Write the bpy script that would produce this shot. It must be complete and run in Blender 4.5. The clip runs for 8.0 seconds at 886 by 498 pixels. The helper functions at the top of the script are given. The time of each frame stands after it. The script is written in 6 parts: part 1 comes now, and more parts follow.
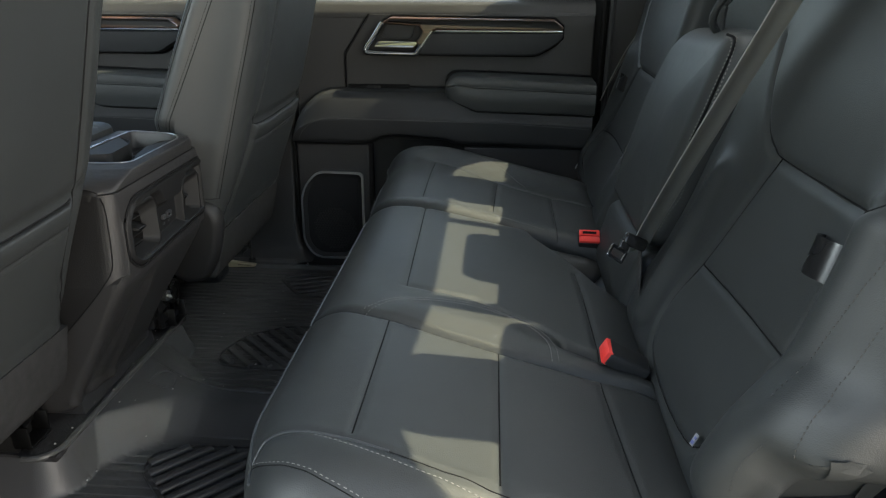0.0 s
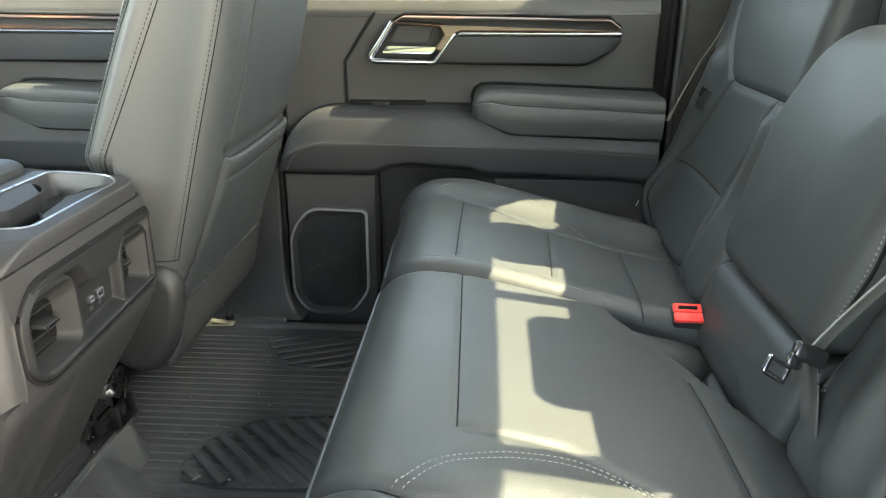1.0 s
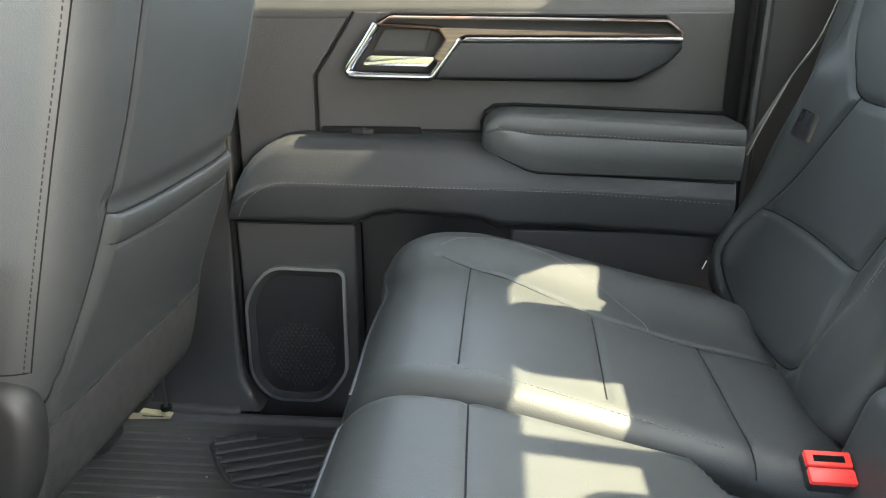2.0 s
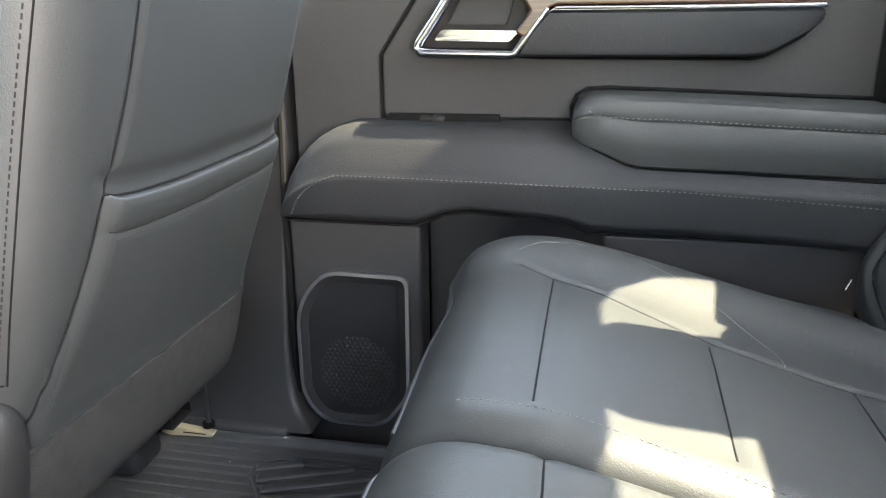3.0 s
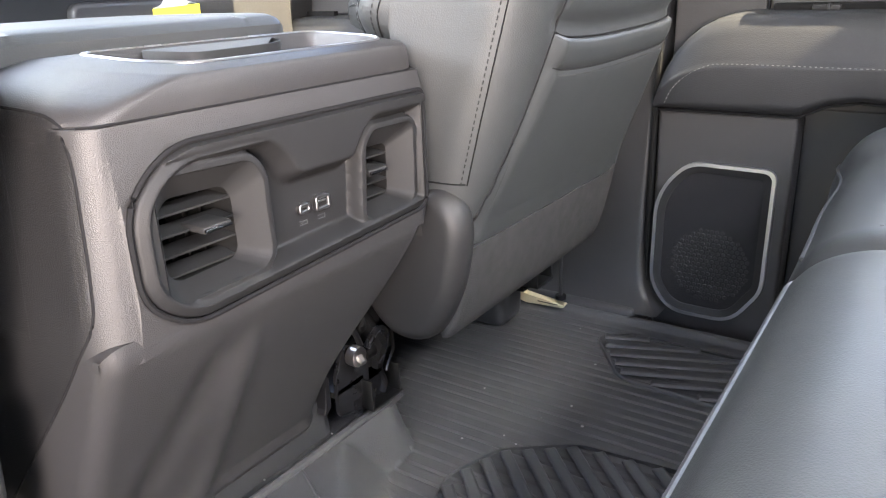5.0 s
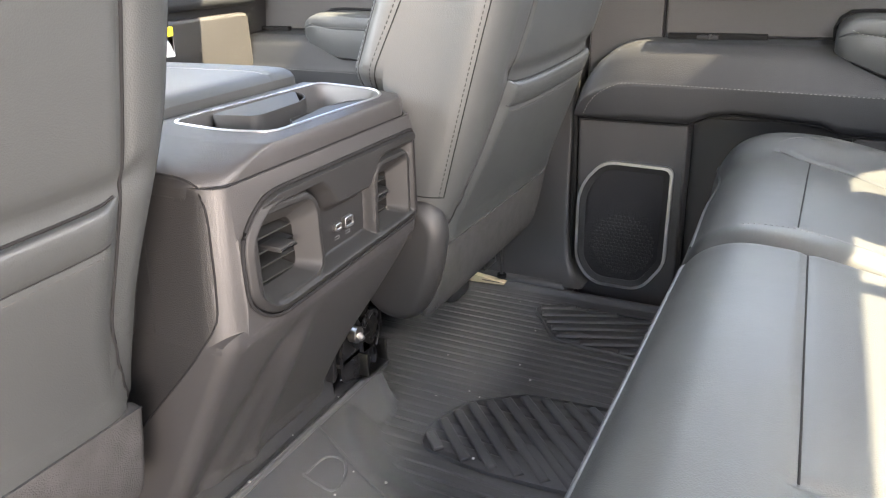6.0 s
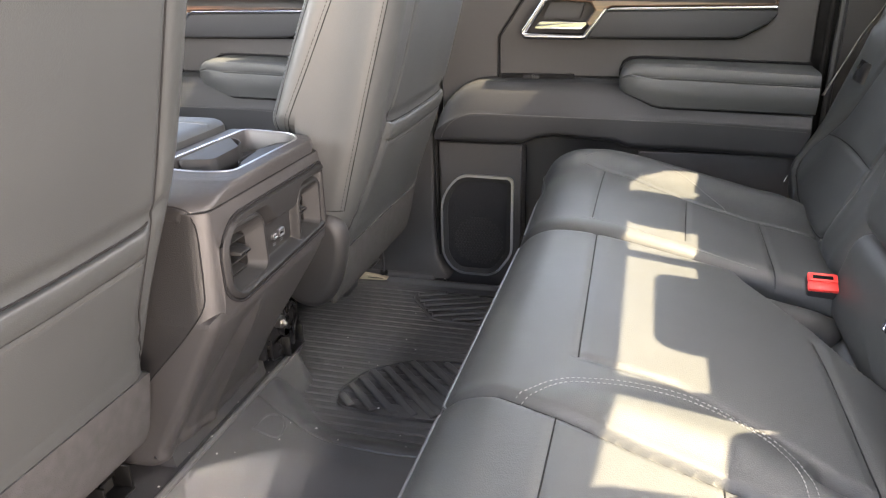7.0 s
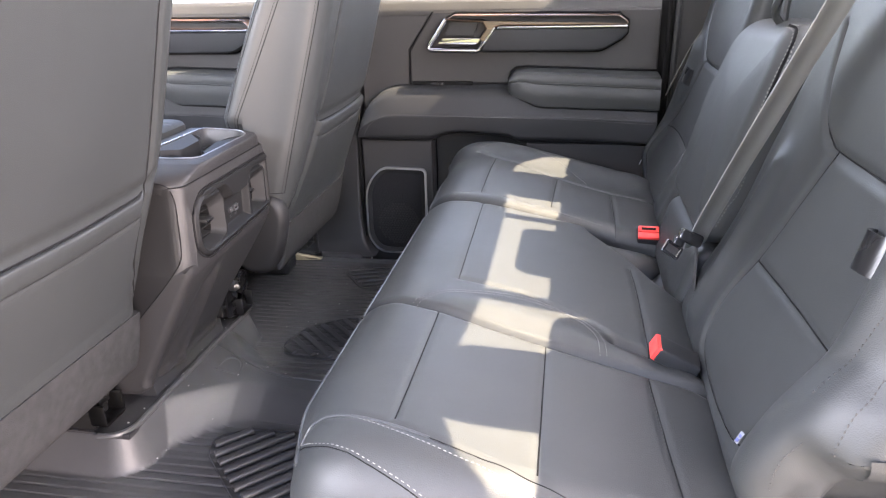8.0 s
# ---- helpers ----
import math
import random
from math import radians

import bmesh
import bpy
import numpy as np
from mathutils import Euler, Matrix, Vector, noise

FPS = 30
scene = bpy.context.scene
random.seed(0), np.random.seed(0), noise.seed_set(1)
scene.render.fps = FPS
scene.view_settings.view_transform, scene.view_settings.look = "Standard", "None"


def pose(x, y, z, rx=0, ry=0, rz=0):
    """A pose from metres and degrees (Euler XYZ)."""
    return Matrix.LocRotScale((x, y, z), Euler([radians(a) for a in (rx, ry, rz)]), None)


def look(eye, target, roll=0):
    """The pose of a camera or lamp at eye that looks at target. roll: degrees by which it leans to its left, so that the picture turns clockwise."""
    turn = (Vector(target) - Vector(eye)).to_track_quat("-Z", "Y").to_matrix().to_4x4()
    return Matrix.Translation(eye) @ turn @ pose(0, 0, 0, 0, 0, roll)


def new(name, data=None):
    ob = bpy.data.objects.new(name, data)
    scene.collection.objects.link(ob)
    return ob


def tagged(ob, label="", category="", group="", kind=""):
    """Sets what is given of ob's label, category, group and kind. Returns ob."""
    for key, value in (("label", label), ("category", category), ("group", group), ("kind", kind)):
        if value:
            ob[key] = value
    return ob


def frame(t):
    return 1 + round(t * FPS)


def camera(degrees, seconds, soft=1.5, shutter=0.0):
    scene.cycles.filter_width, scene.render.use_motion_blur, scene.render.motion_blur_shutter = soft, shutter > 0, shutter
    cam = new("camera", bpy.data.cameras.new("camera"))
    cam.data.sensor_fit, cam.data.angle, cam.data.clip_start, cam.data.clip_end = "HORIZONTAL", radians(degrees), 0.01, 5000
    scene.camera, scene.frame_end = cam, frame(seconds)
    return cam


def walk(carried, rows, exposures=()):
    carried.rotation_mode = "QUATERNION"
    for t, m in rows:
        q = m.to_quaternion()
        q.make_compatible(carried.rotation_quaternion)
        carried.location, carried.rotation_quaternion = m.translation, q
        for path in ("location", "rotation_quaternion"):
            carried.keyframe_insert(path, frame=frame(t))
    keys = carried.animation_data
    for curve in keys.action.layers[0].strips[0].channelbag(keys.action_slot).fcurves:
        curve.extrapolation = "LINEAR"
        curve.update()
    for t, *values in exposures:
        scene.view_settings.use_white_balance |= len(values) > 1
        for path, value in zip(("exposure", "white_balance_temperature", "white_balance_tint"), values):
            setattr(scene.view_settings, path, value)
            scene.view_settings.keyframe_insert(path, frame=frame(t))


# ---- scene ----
cam = camera(62.3, 8.0, soft=1.2)
METRES, EYE, TILT, LEAN, TURN = 2.15, 0.82, -21.0, 0.0, 4.5
ROWS = [
    (0.0, 0.0, 0.0, 0.0, -0.0, 0.0, -0.0),
    (0.5, -0.0116, 0.0884, 0.0221, -0.42, 0.31, 0.02),
    (1.0, -0.0369, 0.1899, 0.0521, -0.82, 0.49, 0.26),
    (1.5, -0.0386, 0.2793, 0.0749, -0.54, 1.21, 0.48),
    (3.0, -0.0242, 0.4556, 0.0901, 6.27, 3.46, -1.88),
    (3.5, -0.0293, 0.447, 0.0693, 13.53, 2.74, -4.27),
    (4.0, -0.0387, 0.4428, 0.0497, 21.19, 1.29, -6.59),
    (4.5, -0.0518, 0.4316, 0.0339, 26.96, -0.31, -7.91),
    (6.0, -0.0516, 0.2964, 0.0391, 21.58, -2.69, -6.07),
    (6.5, -0.04, 0.2206, 0.04, 15.41, -1.91, -4.17),
    (7.0, -0.0269, 0.1433, 0.0334, 10.75, -1.11, -2.5),
    (7.5, -0.0017, 0.0637, 0.0173, 7.77, -0.43, -1.26),
    (8.0, 0.0151, -0.0066, -0.0028, 5.67, -0.22, -0.63),
]
EXPOSURES = [(0.0, 2.35, 6550, 6), (0.3, 3.36, 6750, 5), (1.0, 4.22, 7000, 4), (1.7, 4.32, 6800, 6), (3.0, 4.60, 6600, 13), (3.5, 4.72, 6600, 14), (4.0, 4.65, 6450, 15), (4.5, 4.96, 6600, 18), (6.0, 4.85, 7000, 17), (6.5, 4.54, 7250, 18), (7.2, 4.50, 7250, 20), (7.5, 4.58, 7050, 21), (8.0, 4.30, 6650, 24)]
path = [(t, pose(0, 0, EYE, TILT, LEAN, TURN) @ pose(METRES * x, METRES * y, METRES * z, 90 + pitch, roll, yaw)) for t, x, y, z, yaw, pitch, roll in ROWS]
EDGES = [(1.7, -0.1254, 0.6947, 0.7407, 3.896, -19.358, -0.085), (2.8, -0.1266, 0.98, 0.6618, 8.79, -17.28, -0.407), (4.7, -0.1928, 0.8595, 0.553, 34.753, -19.172, -2.18), (5.8, -0.1769, 0.6684, 0.6405, 30.143, -21.817, -1.983)]
for t, x, y, z, yaw, pitch, roll in EDGES:
    a, b = radians(yaw), radians(pitch)
    path.append((t, look((x, y, z), (x - math.sin(a) * math.cos(b), y + math.cos(a) * math.cos(b), z + math.sin(b)), roll)))
walk(cam, sorted(path, key=lambda row: row[0]), EXPOSURES)

from mathutils.bvhtree import BVHTree

# ---- light ----
SUN_WAY = Vector((0.688, 0.13, 1.0)).normalized()
world = bpy.data.worlds.new("sky")
scene.world = world
world.use_nodes = True
sky = world.node_tree.nodes.new("ShaderNodeTexSky")
sky.sky_type, sky.sun_disc = "NISHITA", False
sky.sun_elevation = math.asin(SUN_WAY.z)
sky.sun_rotation = math.atan2(SUN_WAY.x, SUN_WAY.y)
world.node_tree.links.new(sky.outputs[0], world.node_tree.nodes["Background"].inputs[0])
world.node_tree.nodes["Background"].inputs[1].default_value = 0.07
sun = new("sun", bpy.data.lights.new("sun", "SUN"))
sun.data.energy, sun.data.angle, sun.data.color = 3.0, radians(0.5), (1.0, 0.91, 0.63)
sun.matrix_world = look(SUN_WAY * 10, (0, 0, 0))



def fill_lamp(name, eye, target, width, height, power, tone=(0.96, 0.98, 1.0)):
    """An area lamp added near an opening of the cab to stand in for daylight."""
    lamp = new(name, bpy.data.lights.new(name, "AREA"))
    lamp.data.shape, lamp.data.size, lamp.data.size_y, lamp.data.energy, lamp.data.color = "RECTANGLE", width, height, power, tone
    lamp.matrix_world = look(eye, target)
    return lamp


fill_lamp("windscreen_light", (-2.1, 1.24, 1.45), (0.1, 1.24, 0.45), 1.5, 0.9, 1.5, (0.90, 0.97, 1.0))
fill_lamp("rear_window_light", (0.50, 1.24, 1.08), (-0.7, 1.24, 0.35), 1.4, 0.26, 3.4, (0.90, 0.96, 1.0))
fill_lamp("side_window_light", (-0.15, 2.38, 1.08), (-0.08, 1.3, 0.35), 0.8, 0.45, 0.45, (0.84, 0.94, 1.0))
fill_lamp("front_window_light", (-1.10, 0.10, 1.08), (-0.70, 1.5, 0.50), 0.6, 0.4, 6.0, (0.86, 0.95, 1.0))
# two warm fills added outside the doorway to brighten bench, front seats and console
fill_lamp("open_door_fill", (-0.42, -0.25, 1.15), (0.3, 0.75, 0.5), 0.7, 0.7, 0.65, (1.0, 0.94, 0.88))
fill_lamp("doorway_fill", (1.25, -1.00, 0.56), (-0.70, 1.10, 0.42), 1.4, 1.0, 23.0, (1.0, 0.89, 0.80))

# ---- materials ----
def material(name, color, rough=0.6, metal=0.0, color2=None, grain=200.0, bump=0.15, stain=3.0, stain_amount=0.25, kind="noise", spec=0.5, coat=0.0, depth=0.001, wave=0.0):
    """A node material: two colours mixed by a broad and a fine noise, with a fine relief."""
    mat = bpy.data.materials.new(name)
    mat.use_nodes = True
    nt = mat.node_tree
    nodes, link = nt.nodes, nt.links.new
    bsdf = nodes["Principled BSDF"]
    coords = nodes.new("ShaderNodeTexCoord")
    broad = nodes.new("ShaderNodeTexNoise")
    broad.inputs["Scale"].default_value, broad.inputs["Detail"].default_value = stain, 5
    link(coords.outputs["Object"], broad.inputs["Vector"])
    fine = nodes.new("ShaderNodeTexVoronoi" if kind == "pebble" else "ShaderNodeTexNoise")
    fine.inputs["Scale"].default_value = grain
    link(coords.outputs["Object"], fine.inputs["Vector"])
    c2 = color2 or tuple(min(1, c * 1.5 + 0.004) for c in color)
    mix = nodes.new("ShaderNodeMix")
    mix.data_type = "RGBA"
    mix.inputs["A"].default_value, mix.inputs["B"].default_value = (*color, 1), (*c2, 1)
    ramp = nodes.new("ShaderNodeMath")
    ramp.operation = "MULTIPLY"
    ramp.inputs[1].default_value = stain_amount * 2
    link(broad.outputs[0], ramp.inputs[0])
    add = nodes.new("ShaderNodeMath")
    add.operation = "MULTIPLY_ADD"
    add.inputs[1].default_value = 0.25
    link(fine.outputs[0], add.inputs[0])
    link(ramp.outputs[0], add.inputs[2])
    link(add.outputs[0], mix.inputs["Factor"])
    link(mix.outputs["Result"], bsdf.inputs["Base Color"])
    rr = nodes.new("ShaderNodeMapRange")
    rr.inputs["To Min"].default_value, rr.inputs["To Max"].default_value = rough - 0.07, rough + 0.1
    link(broad.outputs[0], rr.inputs["Value"])
    link(rr.outputs[0], bsdf.inputs["Roughness"])
    bsdf.inputs["Metallic"].default_value = metal
    bsdf.inputs["Specular IOR Level"].default_value = spec
    bsdf.inputs["Coat Weight"].default_value = coat
    if bump:
        bm = nodes.new("ShaderNodeBump")
        bm.inputs["Strength"].default_value, bm.inputs["Distance"].default_value = bump, depth
        link(fine.outputs[0], bm.inputs["Height"])
        link(bm.outputs[0], bsdf.inputs["Normal"])
        if wave:
            # soft unevenness of a stretched skin
            slow = nodes.new("ShaderNodeTexNoise")
            slow.inputs["Scale"].default_value, slow.inputs["Detail"].default_value = 16.0, 3
            link(coords.outputs["Object"], slow.inputs["Vector"])
            swell = nodes.new("ShaderNodeBump")
            swell.inputs["Strength"].default_value, swell.inputs["Distance"].default_value = wave, 0.01
            link(slow.outputs[0], swell.inputs["Height"])
            link(swell.outputs[0], bm.inputs["Normal"])
    return mat


def wood_material(name):
    mat = material(name, (0.10, 0.045, 0.02), 0.32, coat=0.35, bump=0)
    nodes, link = mat.node_tree.nodes, mat.node_tree.links.new
    bsdf = nodes["Principled BSDF"]
    coords = nodes.new("ShaderNodeTexCoord")
    mapping = nodes.new("ShaderNodeMapping")
    mapping.inputs["Scale"].default_value = (6, 60, 260)
    link(coords.outputs["Object"], mapping.inputs["Vector"])
    grain = nodes.new("ShaderNodeTexNoise")
    grain.inputs["Scale"].default_value, grain.inputs["Detail"].default_value = 1.0, 6
    link(mapping.outputs[0], grain.inputs["Vector"])
    ramp = nodes.new("ShaderNodeValToRGB")
    ramp.color_ramp.elements[0].position, ramp.color_ramp.elements[0].color = 0.35, (0.012, 0.006, 0.0035, 1)
    ramp.color_ramp.elements[1].position, ramp.color_ramp.elements[1].color = 0.68, (0.085, 0.040, 0.020, 1)
    link(grain.outputs[0], ramp.inputs[0])
    link(ramp.outputs[0], bsdf.inputs["Base Color"])
    return mat


def glass_material(name):
    mat = bpy.data.materials.new(name)
    mat.use_nodes = True
    b = mat.node_tree.nodes["Principled BSDF"]
    b.inputs["Transmission Weight"].default_value, b.inputs["Roughness"].default_value, b.inputs["IOR"].default_value = 1.0, 0.0, 1.45
    b.inputs["Base Color"].default_value = (0.93, 0.96, 0.94, 1)
    return mat


LEATHER = material("black_leather", (0.0170, 0.0187, 0.0193), 0.50, grain=760, bump=0.28, kind="pebble", stain=5, stain_amount=0.2, depth=0.0005, wave=0.07, spec=0.36)
SOFT_UPPER = material("upper_door_skin", (0.0175, 0.0168, 0.0165), 0.55, grain=650, bump=0.4, kind="pebble", stain=4, depth=0.0006, spec=0.28)
LEATHER_DOOR = material("soft_door_trim", (0.0095, 0.0102, 0.0115), 0.52, grain=600, bump=0.4, kind="pebble", stain=4, depth=0.0006, wave=0.06, spec=0.3)
PLASTIC = material("grained_plastic", (0.0140, 0.0137, 0.0142), 0.47, grain=1300, bump=0.4, kind="pebble", stain=6, depth=0.0006, spec=0.34)
PLASTIC_DARK = material("dark_plastic", (0.013, 0.0135, 0.0145), 0.48, grain=700, bump=0.35, stain=6, depth=0.0005, spec=0.3)
PLASTIC_SMOOTH = material("satin_plastic", (0.0080, 0.0082, 0.0086), 0.60, grain=900, bump=0.25, stain=8, depth=0.0004, spec=0.24)
# colour darkened below the other plastics to put the console flank in shade
PLASTIC_COARSE = material("coarse_grained_plastic", (0.0045, 0.0045, 0.0048), 0.50, grain=900, bump=0.45, kind="pebble", stain=9, stain_amount=0.3, depth=0.0007, spec=0.30)
PLASTIC_PANEL = material("vent_panel_plastic", (0.0060, 0.0061, 0.0065), 0.55, grain=1100, bump=0.25, stain=8, depth=0.0004, spec=0.18)
PLASTIC_BLACK = material("black_moulded_plastic", (0.0085, 0.0085, 0.009), 0.5, grain=700, bump=0.3, stain=6, depth=0.0005, spec=0.3)
GLOSS = material("gloss_black_plastic", (0.008, 0.008, 0.0085), 0.16, grain=900, bump=0.02, stain=8)
SATIN_BLACK = material("satin_black_plastic", (0.004, 0.004, 0.0045), 0.26, grain=900, bump=0.05, stain=8, spec=0.4)
# near-black colour holds the shade of ducts, gaps and hollows; also black parts
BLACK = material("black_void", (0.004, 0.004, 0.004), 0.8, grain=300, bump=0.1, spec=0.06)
FELT = material("grey_felt", (0.010, 0.0105, 0.011), 0.95, color2=(0.034, 0.034, 0.035), grain=700, bump=0.6, stain=60, stain_amount=0.5, spec=0.05, depth=0.002)
CARPET = material("dark_carpet", (0.010, 0.010, 0.011), 0.95, color2=(0.045, 0.044, 0.046), grain=900, bump=1.0, stain=25, spec=0.1, depth=0.003)
RUBBER = material("floor_mat_rubber", (0.0205, 0.0218, 0.0240), 0.44, color2=(0.046, 0.046, 0.046), grain=500, bump=0.35, stain=9, stain_amount=0.34, depth=0.0006, spec=0.30)
CHROME = material("satin_chrome", (0.30, 0.31, 0.34), 0.20, 1.0, color2=(0.35, 0.36, 0.39), bump=0)
SILVER = material("silver_trim", (0.36, 0.36, 0.38), 0.30, 1.0, bump=0)
CHROME_DULL = material("dull_chrome", (0.16, 0.16, 0.165), 0.35, 1.0, bump=0)
BOLT_METAL = material("bare_bolt_metal", (0.35, 0.34, 0.33), 0.3, 1.0, bump=0.05)
STEEL = material("dark_steel", (0.05, 0.05, 0.05), 0.35, 1.0, bump=0.1)
THREAD = material("grey_thread", (0.105, 0.103, 0.10), 0.8, bump=0)
PIPING = material("leather_piping", (0.026, 0.028, 0.03), 0.4, bump=0)
JOINT = material("seam_joint", (0.004, 0.004, 0.0045), 0.9, bump=0, spec=0.1)
THREAD_MID = material("dull_thread", (0.085, 0.083, 0.08), 0.8, bump=0)
THREAD_DIM = material("dim_thread", (0.034, 0.033, 0.032), 0.8, bump=0, spec=0.2)
THREAD_DARK = material("dark_thread", (0.007, 0.007, 0.008), 0.8, bump=0, spec=0.15)
WEBBING_DARK = material("dark_webbing", (0.03, 0.029, 0.029), 0.8, grain=1500, bump=0.5, stain=12, spec=0.2, depth=0.0006)
WEBBING = material("grey_webbing", (0.145, 0.145, 0.14), 0.8, grain=1500, bump=0.5, stain=12, spec=0.2, depth=0.0006)
RED = material("red_plastic", (0.75, 0.035, 0.03), 0.4, color2=(0.8, 0.06, 0.05), bump=0)
TAG_CLOTH = material("grey_tag_cloth", (0.13, 0.135, 0.155), 0.7, bump=0)
# pale cream that puts sunlight into the colour of the floor patch
SUN_CREAM = material("sun_patch_cream", (0.36, 0.30, 0.19), 0.5, color2=(0.40, 0.34, 0.22), bump=0.05)
WHITE = material("white_card", (0.8, 0.8, 0.79), 0.6, bump=0)
BLUE = material("blue_print", (0.05, 0.06, 0.16), 0.5, bump=0)
CRUMB = material("dust_crumb", (0.30, 0.29, 0.275), 0.9, bump=0)
YELLOW = material("yellow_card", (0.8, 0.6, 0.03), 0.6, bump=0)
MESH = material("grille_cloth", (0.010, 0.010, 0.011), 0.75, grain=1600, bump=0.6, kind="pebble", depth=0.0008, spec=0.12)
WOOD = wood_material("open_pore_wood")
GLASS = glass_material("window_glass")
HEADLINER = material("grey_headliner", (0.32, 0.31, 0.30), 0.95, grain=700, bump=0.3, spec=0.1)
BODY_PAINT = material("white_car_paint", (0.75, 0.75, 0.74), 0.3, bump=0, coat=0.8)
CONCRETE = material("worn_concrete", (0.16, 0.155, 0.145), 0.9, color2=(0.24, 0.23, 0.21), grain=80, stain=0.7, spec=0.2)
GRASS = material("dry_grass", (0.10, 0.13, 0.035), 0.9, color2=(0.24, 0.22, 0.09), grain=60, stain=0.4, stain_amount=0.4, spec=0.1)
REED = material("reed_leaf", (0.06, 0.10, 0.02), 0.8, color2=(0.26, 0.20, 0.10), grain=3, stain=1.5, stain_amount=0.5, spec=0.2)


# ---- building helpers ----
def link_mesh(name, shape, mat, smooth=True):
    me = bpy.data.meshes.new(name)
    if isinstance(shape, tuple):
        me.from_pydata([tuple(v) for v in shape[0]], [], [tuple(f) for f in shape[1]])
        me.update()
    else:
        shape.to_mesh(me)
        shape.free()
    me.materials.append(mat)
    if smooth:
        me.polygons.foreach_set("use_smooth", [len(p.vertices) < 7 for p in me.polygons])
        me.set_sharp_from_angle(angle=radians(38))
    return new(name, me)


def part(name, shape, mat, parent, label="", smooth=True):
    """One mesh under a thing or a part."""
    ob = link_mesh(name, shape, mat, smooth)
    ob.parent = parent
    ob.matrix_parent_inverse = parent.matrix_world.inverted()
    return tagged(ob, label)


def thing(name, at, label, category, group="", kind=""):
    ob = new(name)
    ob.empty_display_size = 0.05
    ob.location = at
    bpy.context.view_layer.update()
    return tagged(ob, label, category, group, kind)


def single(name, shape, mat, label, category, group="", kind="", smooth=True):
    return tagged(link_mesh(name, shape, mat, smooth), label, category, group, kind)


def join(*shapes):
    vs, fs = [], []
    for v, f in shapes:
        n = len(vs)
        vs += [tuple(p) for p in v]
        fs += [tuple(i + n for i in q) for q in f]
    return vs, fs


def as_lists(bm):
    bm.verts.index_update()
    out = [tuple(v.co) for v in bm.verts], [tuple(v.index for v in f.verts) for f in bm.faces]
    bm.free()
    return out


def box(x0, x1, y0, y1, z0, z1, r=0.003, seg=2):
    """A box with rounded edges."""
    bm = bmesh.new()
    bmesh.ops.create_cube(bm, size=1)
    for v in bm.verts:
        v.co = ((x0 + x1) / 2 + v.co.x * (x1 - x0), (y0 + y1) / 2 + v.co.y * (y1 - y0), (z0 + z1) / 2 + v.co.z * (z1 - z0))
    if r:
        bmesh.ops.bevel(bm, geom=bm.edges[:], offset=r, segments=seg, affect="EDGES", profile=0.5, clamp_overlap=True)
    return as_lists(bm)


class Rounded(list):
    """A rounded outline that remembers its corners, so that it can be moved inwards cleanly."""
    raw, radii, seg = (), (), 4


def round_poly(poly, r, seg=4):
    """A polygon with its corners rounded; r: one radius or one for each corner."""
    out = Rounded()
    out.raw, out.seg = list(poly), seg
    out.radii = list(r) if isinstance(r, (list, tuple)) else [r] * len(poly)
    n = len(poly)
    for i in range(n):
        p, a, b = Vector(poly[i]), Vector(poly[i - 1]), Vector(poly[(i + 1) % n])
        q = r[i] if isinstance(r, (list, tuple)) else r
        u, w = a - p, b - p
        d = max(1e-5, min(q, u.length * 0.48, w.length * 0.48))
        s, e = p + u.normalized() * d, p + w.normalized() * d
        for k in range(seg + 1):
            t = k / seg
            out.append(tuple(s * (1 - t) ** 2 + p * 2 * t * (1 - t) + e * t * t))
    return out


def lift(axis, poly, v):
    if axis == "y":
        return [(a, v, b) for a, b in poly]
    if axis == "x":
        return [(v, a, b) for a, b in poly]
    return [(a, b, v) for a, b in poly]


def area2(poly):
    return sum(poly[i - 1][0] * poly[i][1] - poly[i][0] * poly[i - 1][1] for i in range(len(poly))) / 2


def inset(poly, d):
    """The polygon moved inwards by d."""
    if isinstance(poly, Rounded):
        return round_poly(inset(poly.raw, d), [max(0.0004, q - d) for q in poly.radii], poly.seg)
    n, out = len(poly), []
    s = 1 if area2(poly) > 0 else -1
    for i in range(n):
        a, p, b = (Vector(poly[j % n]) for j in (i - 1, i, i + 1))
        u, w = (p - a), (b - p)
        if u.length < 1e-7 or w.length < 1e-7:
            u = w = b - a
        u.normalize(), w.normalize()
        m = Vector((-u.y, u.x)) + Vector((-w.y, w.x))
        if m.length < 1e-6:
            m = Vector((-u.y, u.x))
        m.normalize()
        c = max(0.35, m.dot(Vector((-u.y, u.x))))
        q = p + m * (s * d / c)
        out.append((q.x, q.y))
    return out


def clear(ring, outline, d):
    """Which points of an inset ring lie at least d from the outline."""
    p, o = np.array(ring, float), np.array(outline, float)
    best = np.full(len(p), 1e9)
    for a, b in zip(o, np.roll(o, -1, 0)):
        ab = b - a
        t = np.clip(((p - a) @ ab) / max(ab @ ab, 1e-14), 0, 1)
        best = np.minimum(best, np.linalg.norm(p - (a + t[:, None] * ab), axis=1))
    return best > d * 0.97 - 1e-6


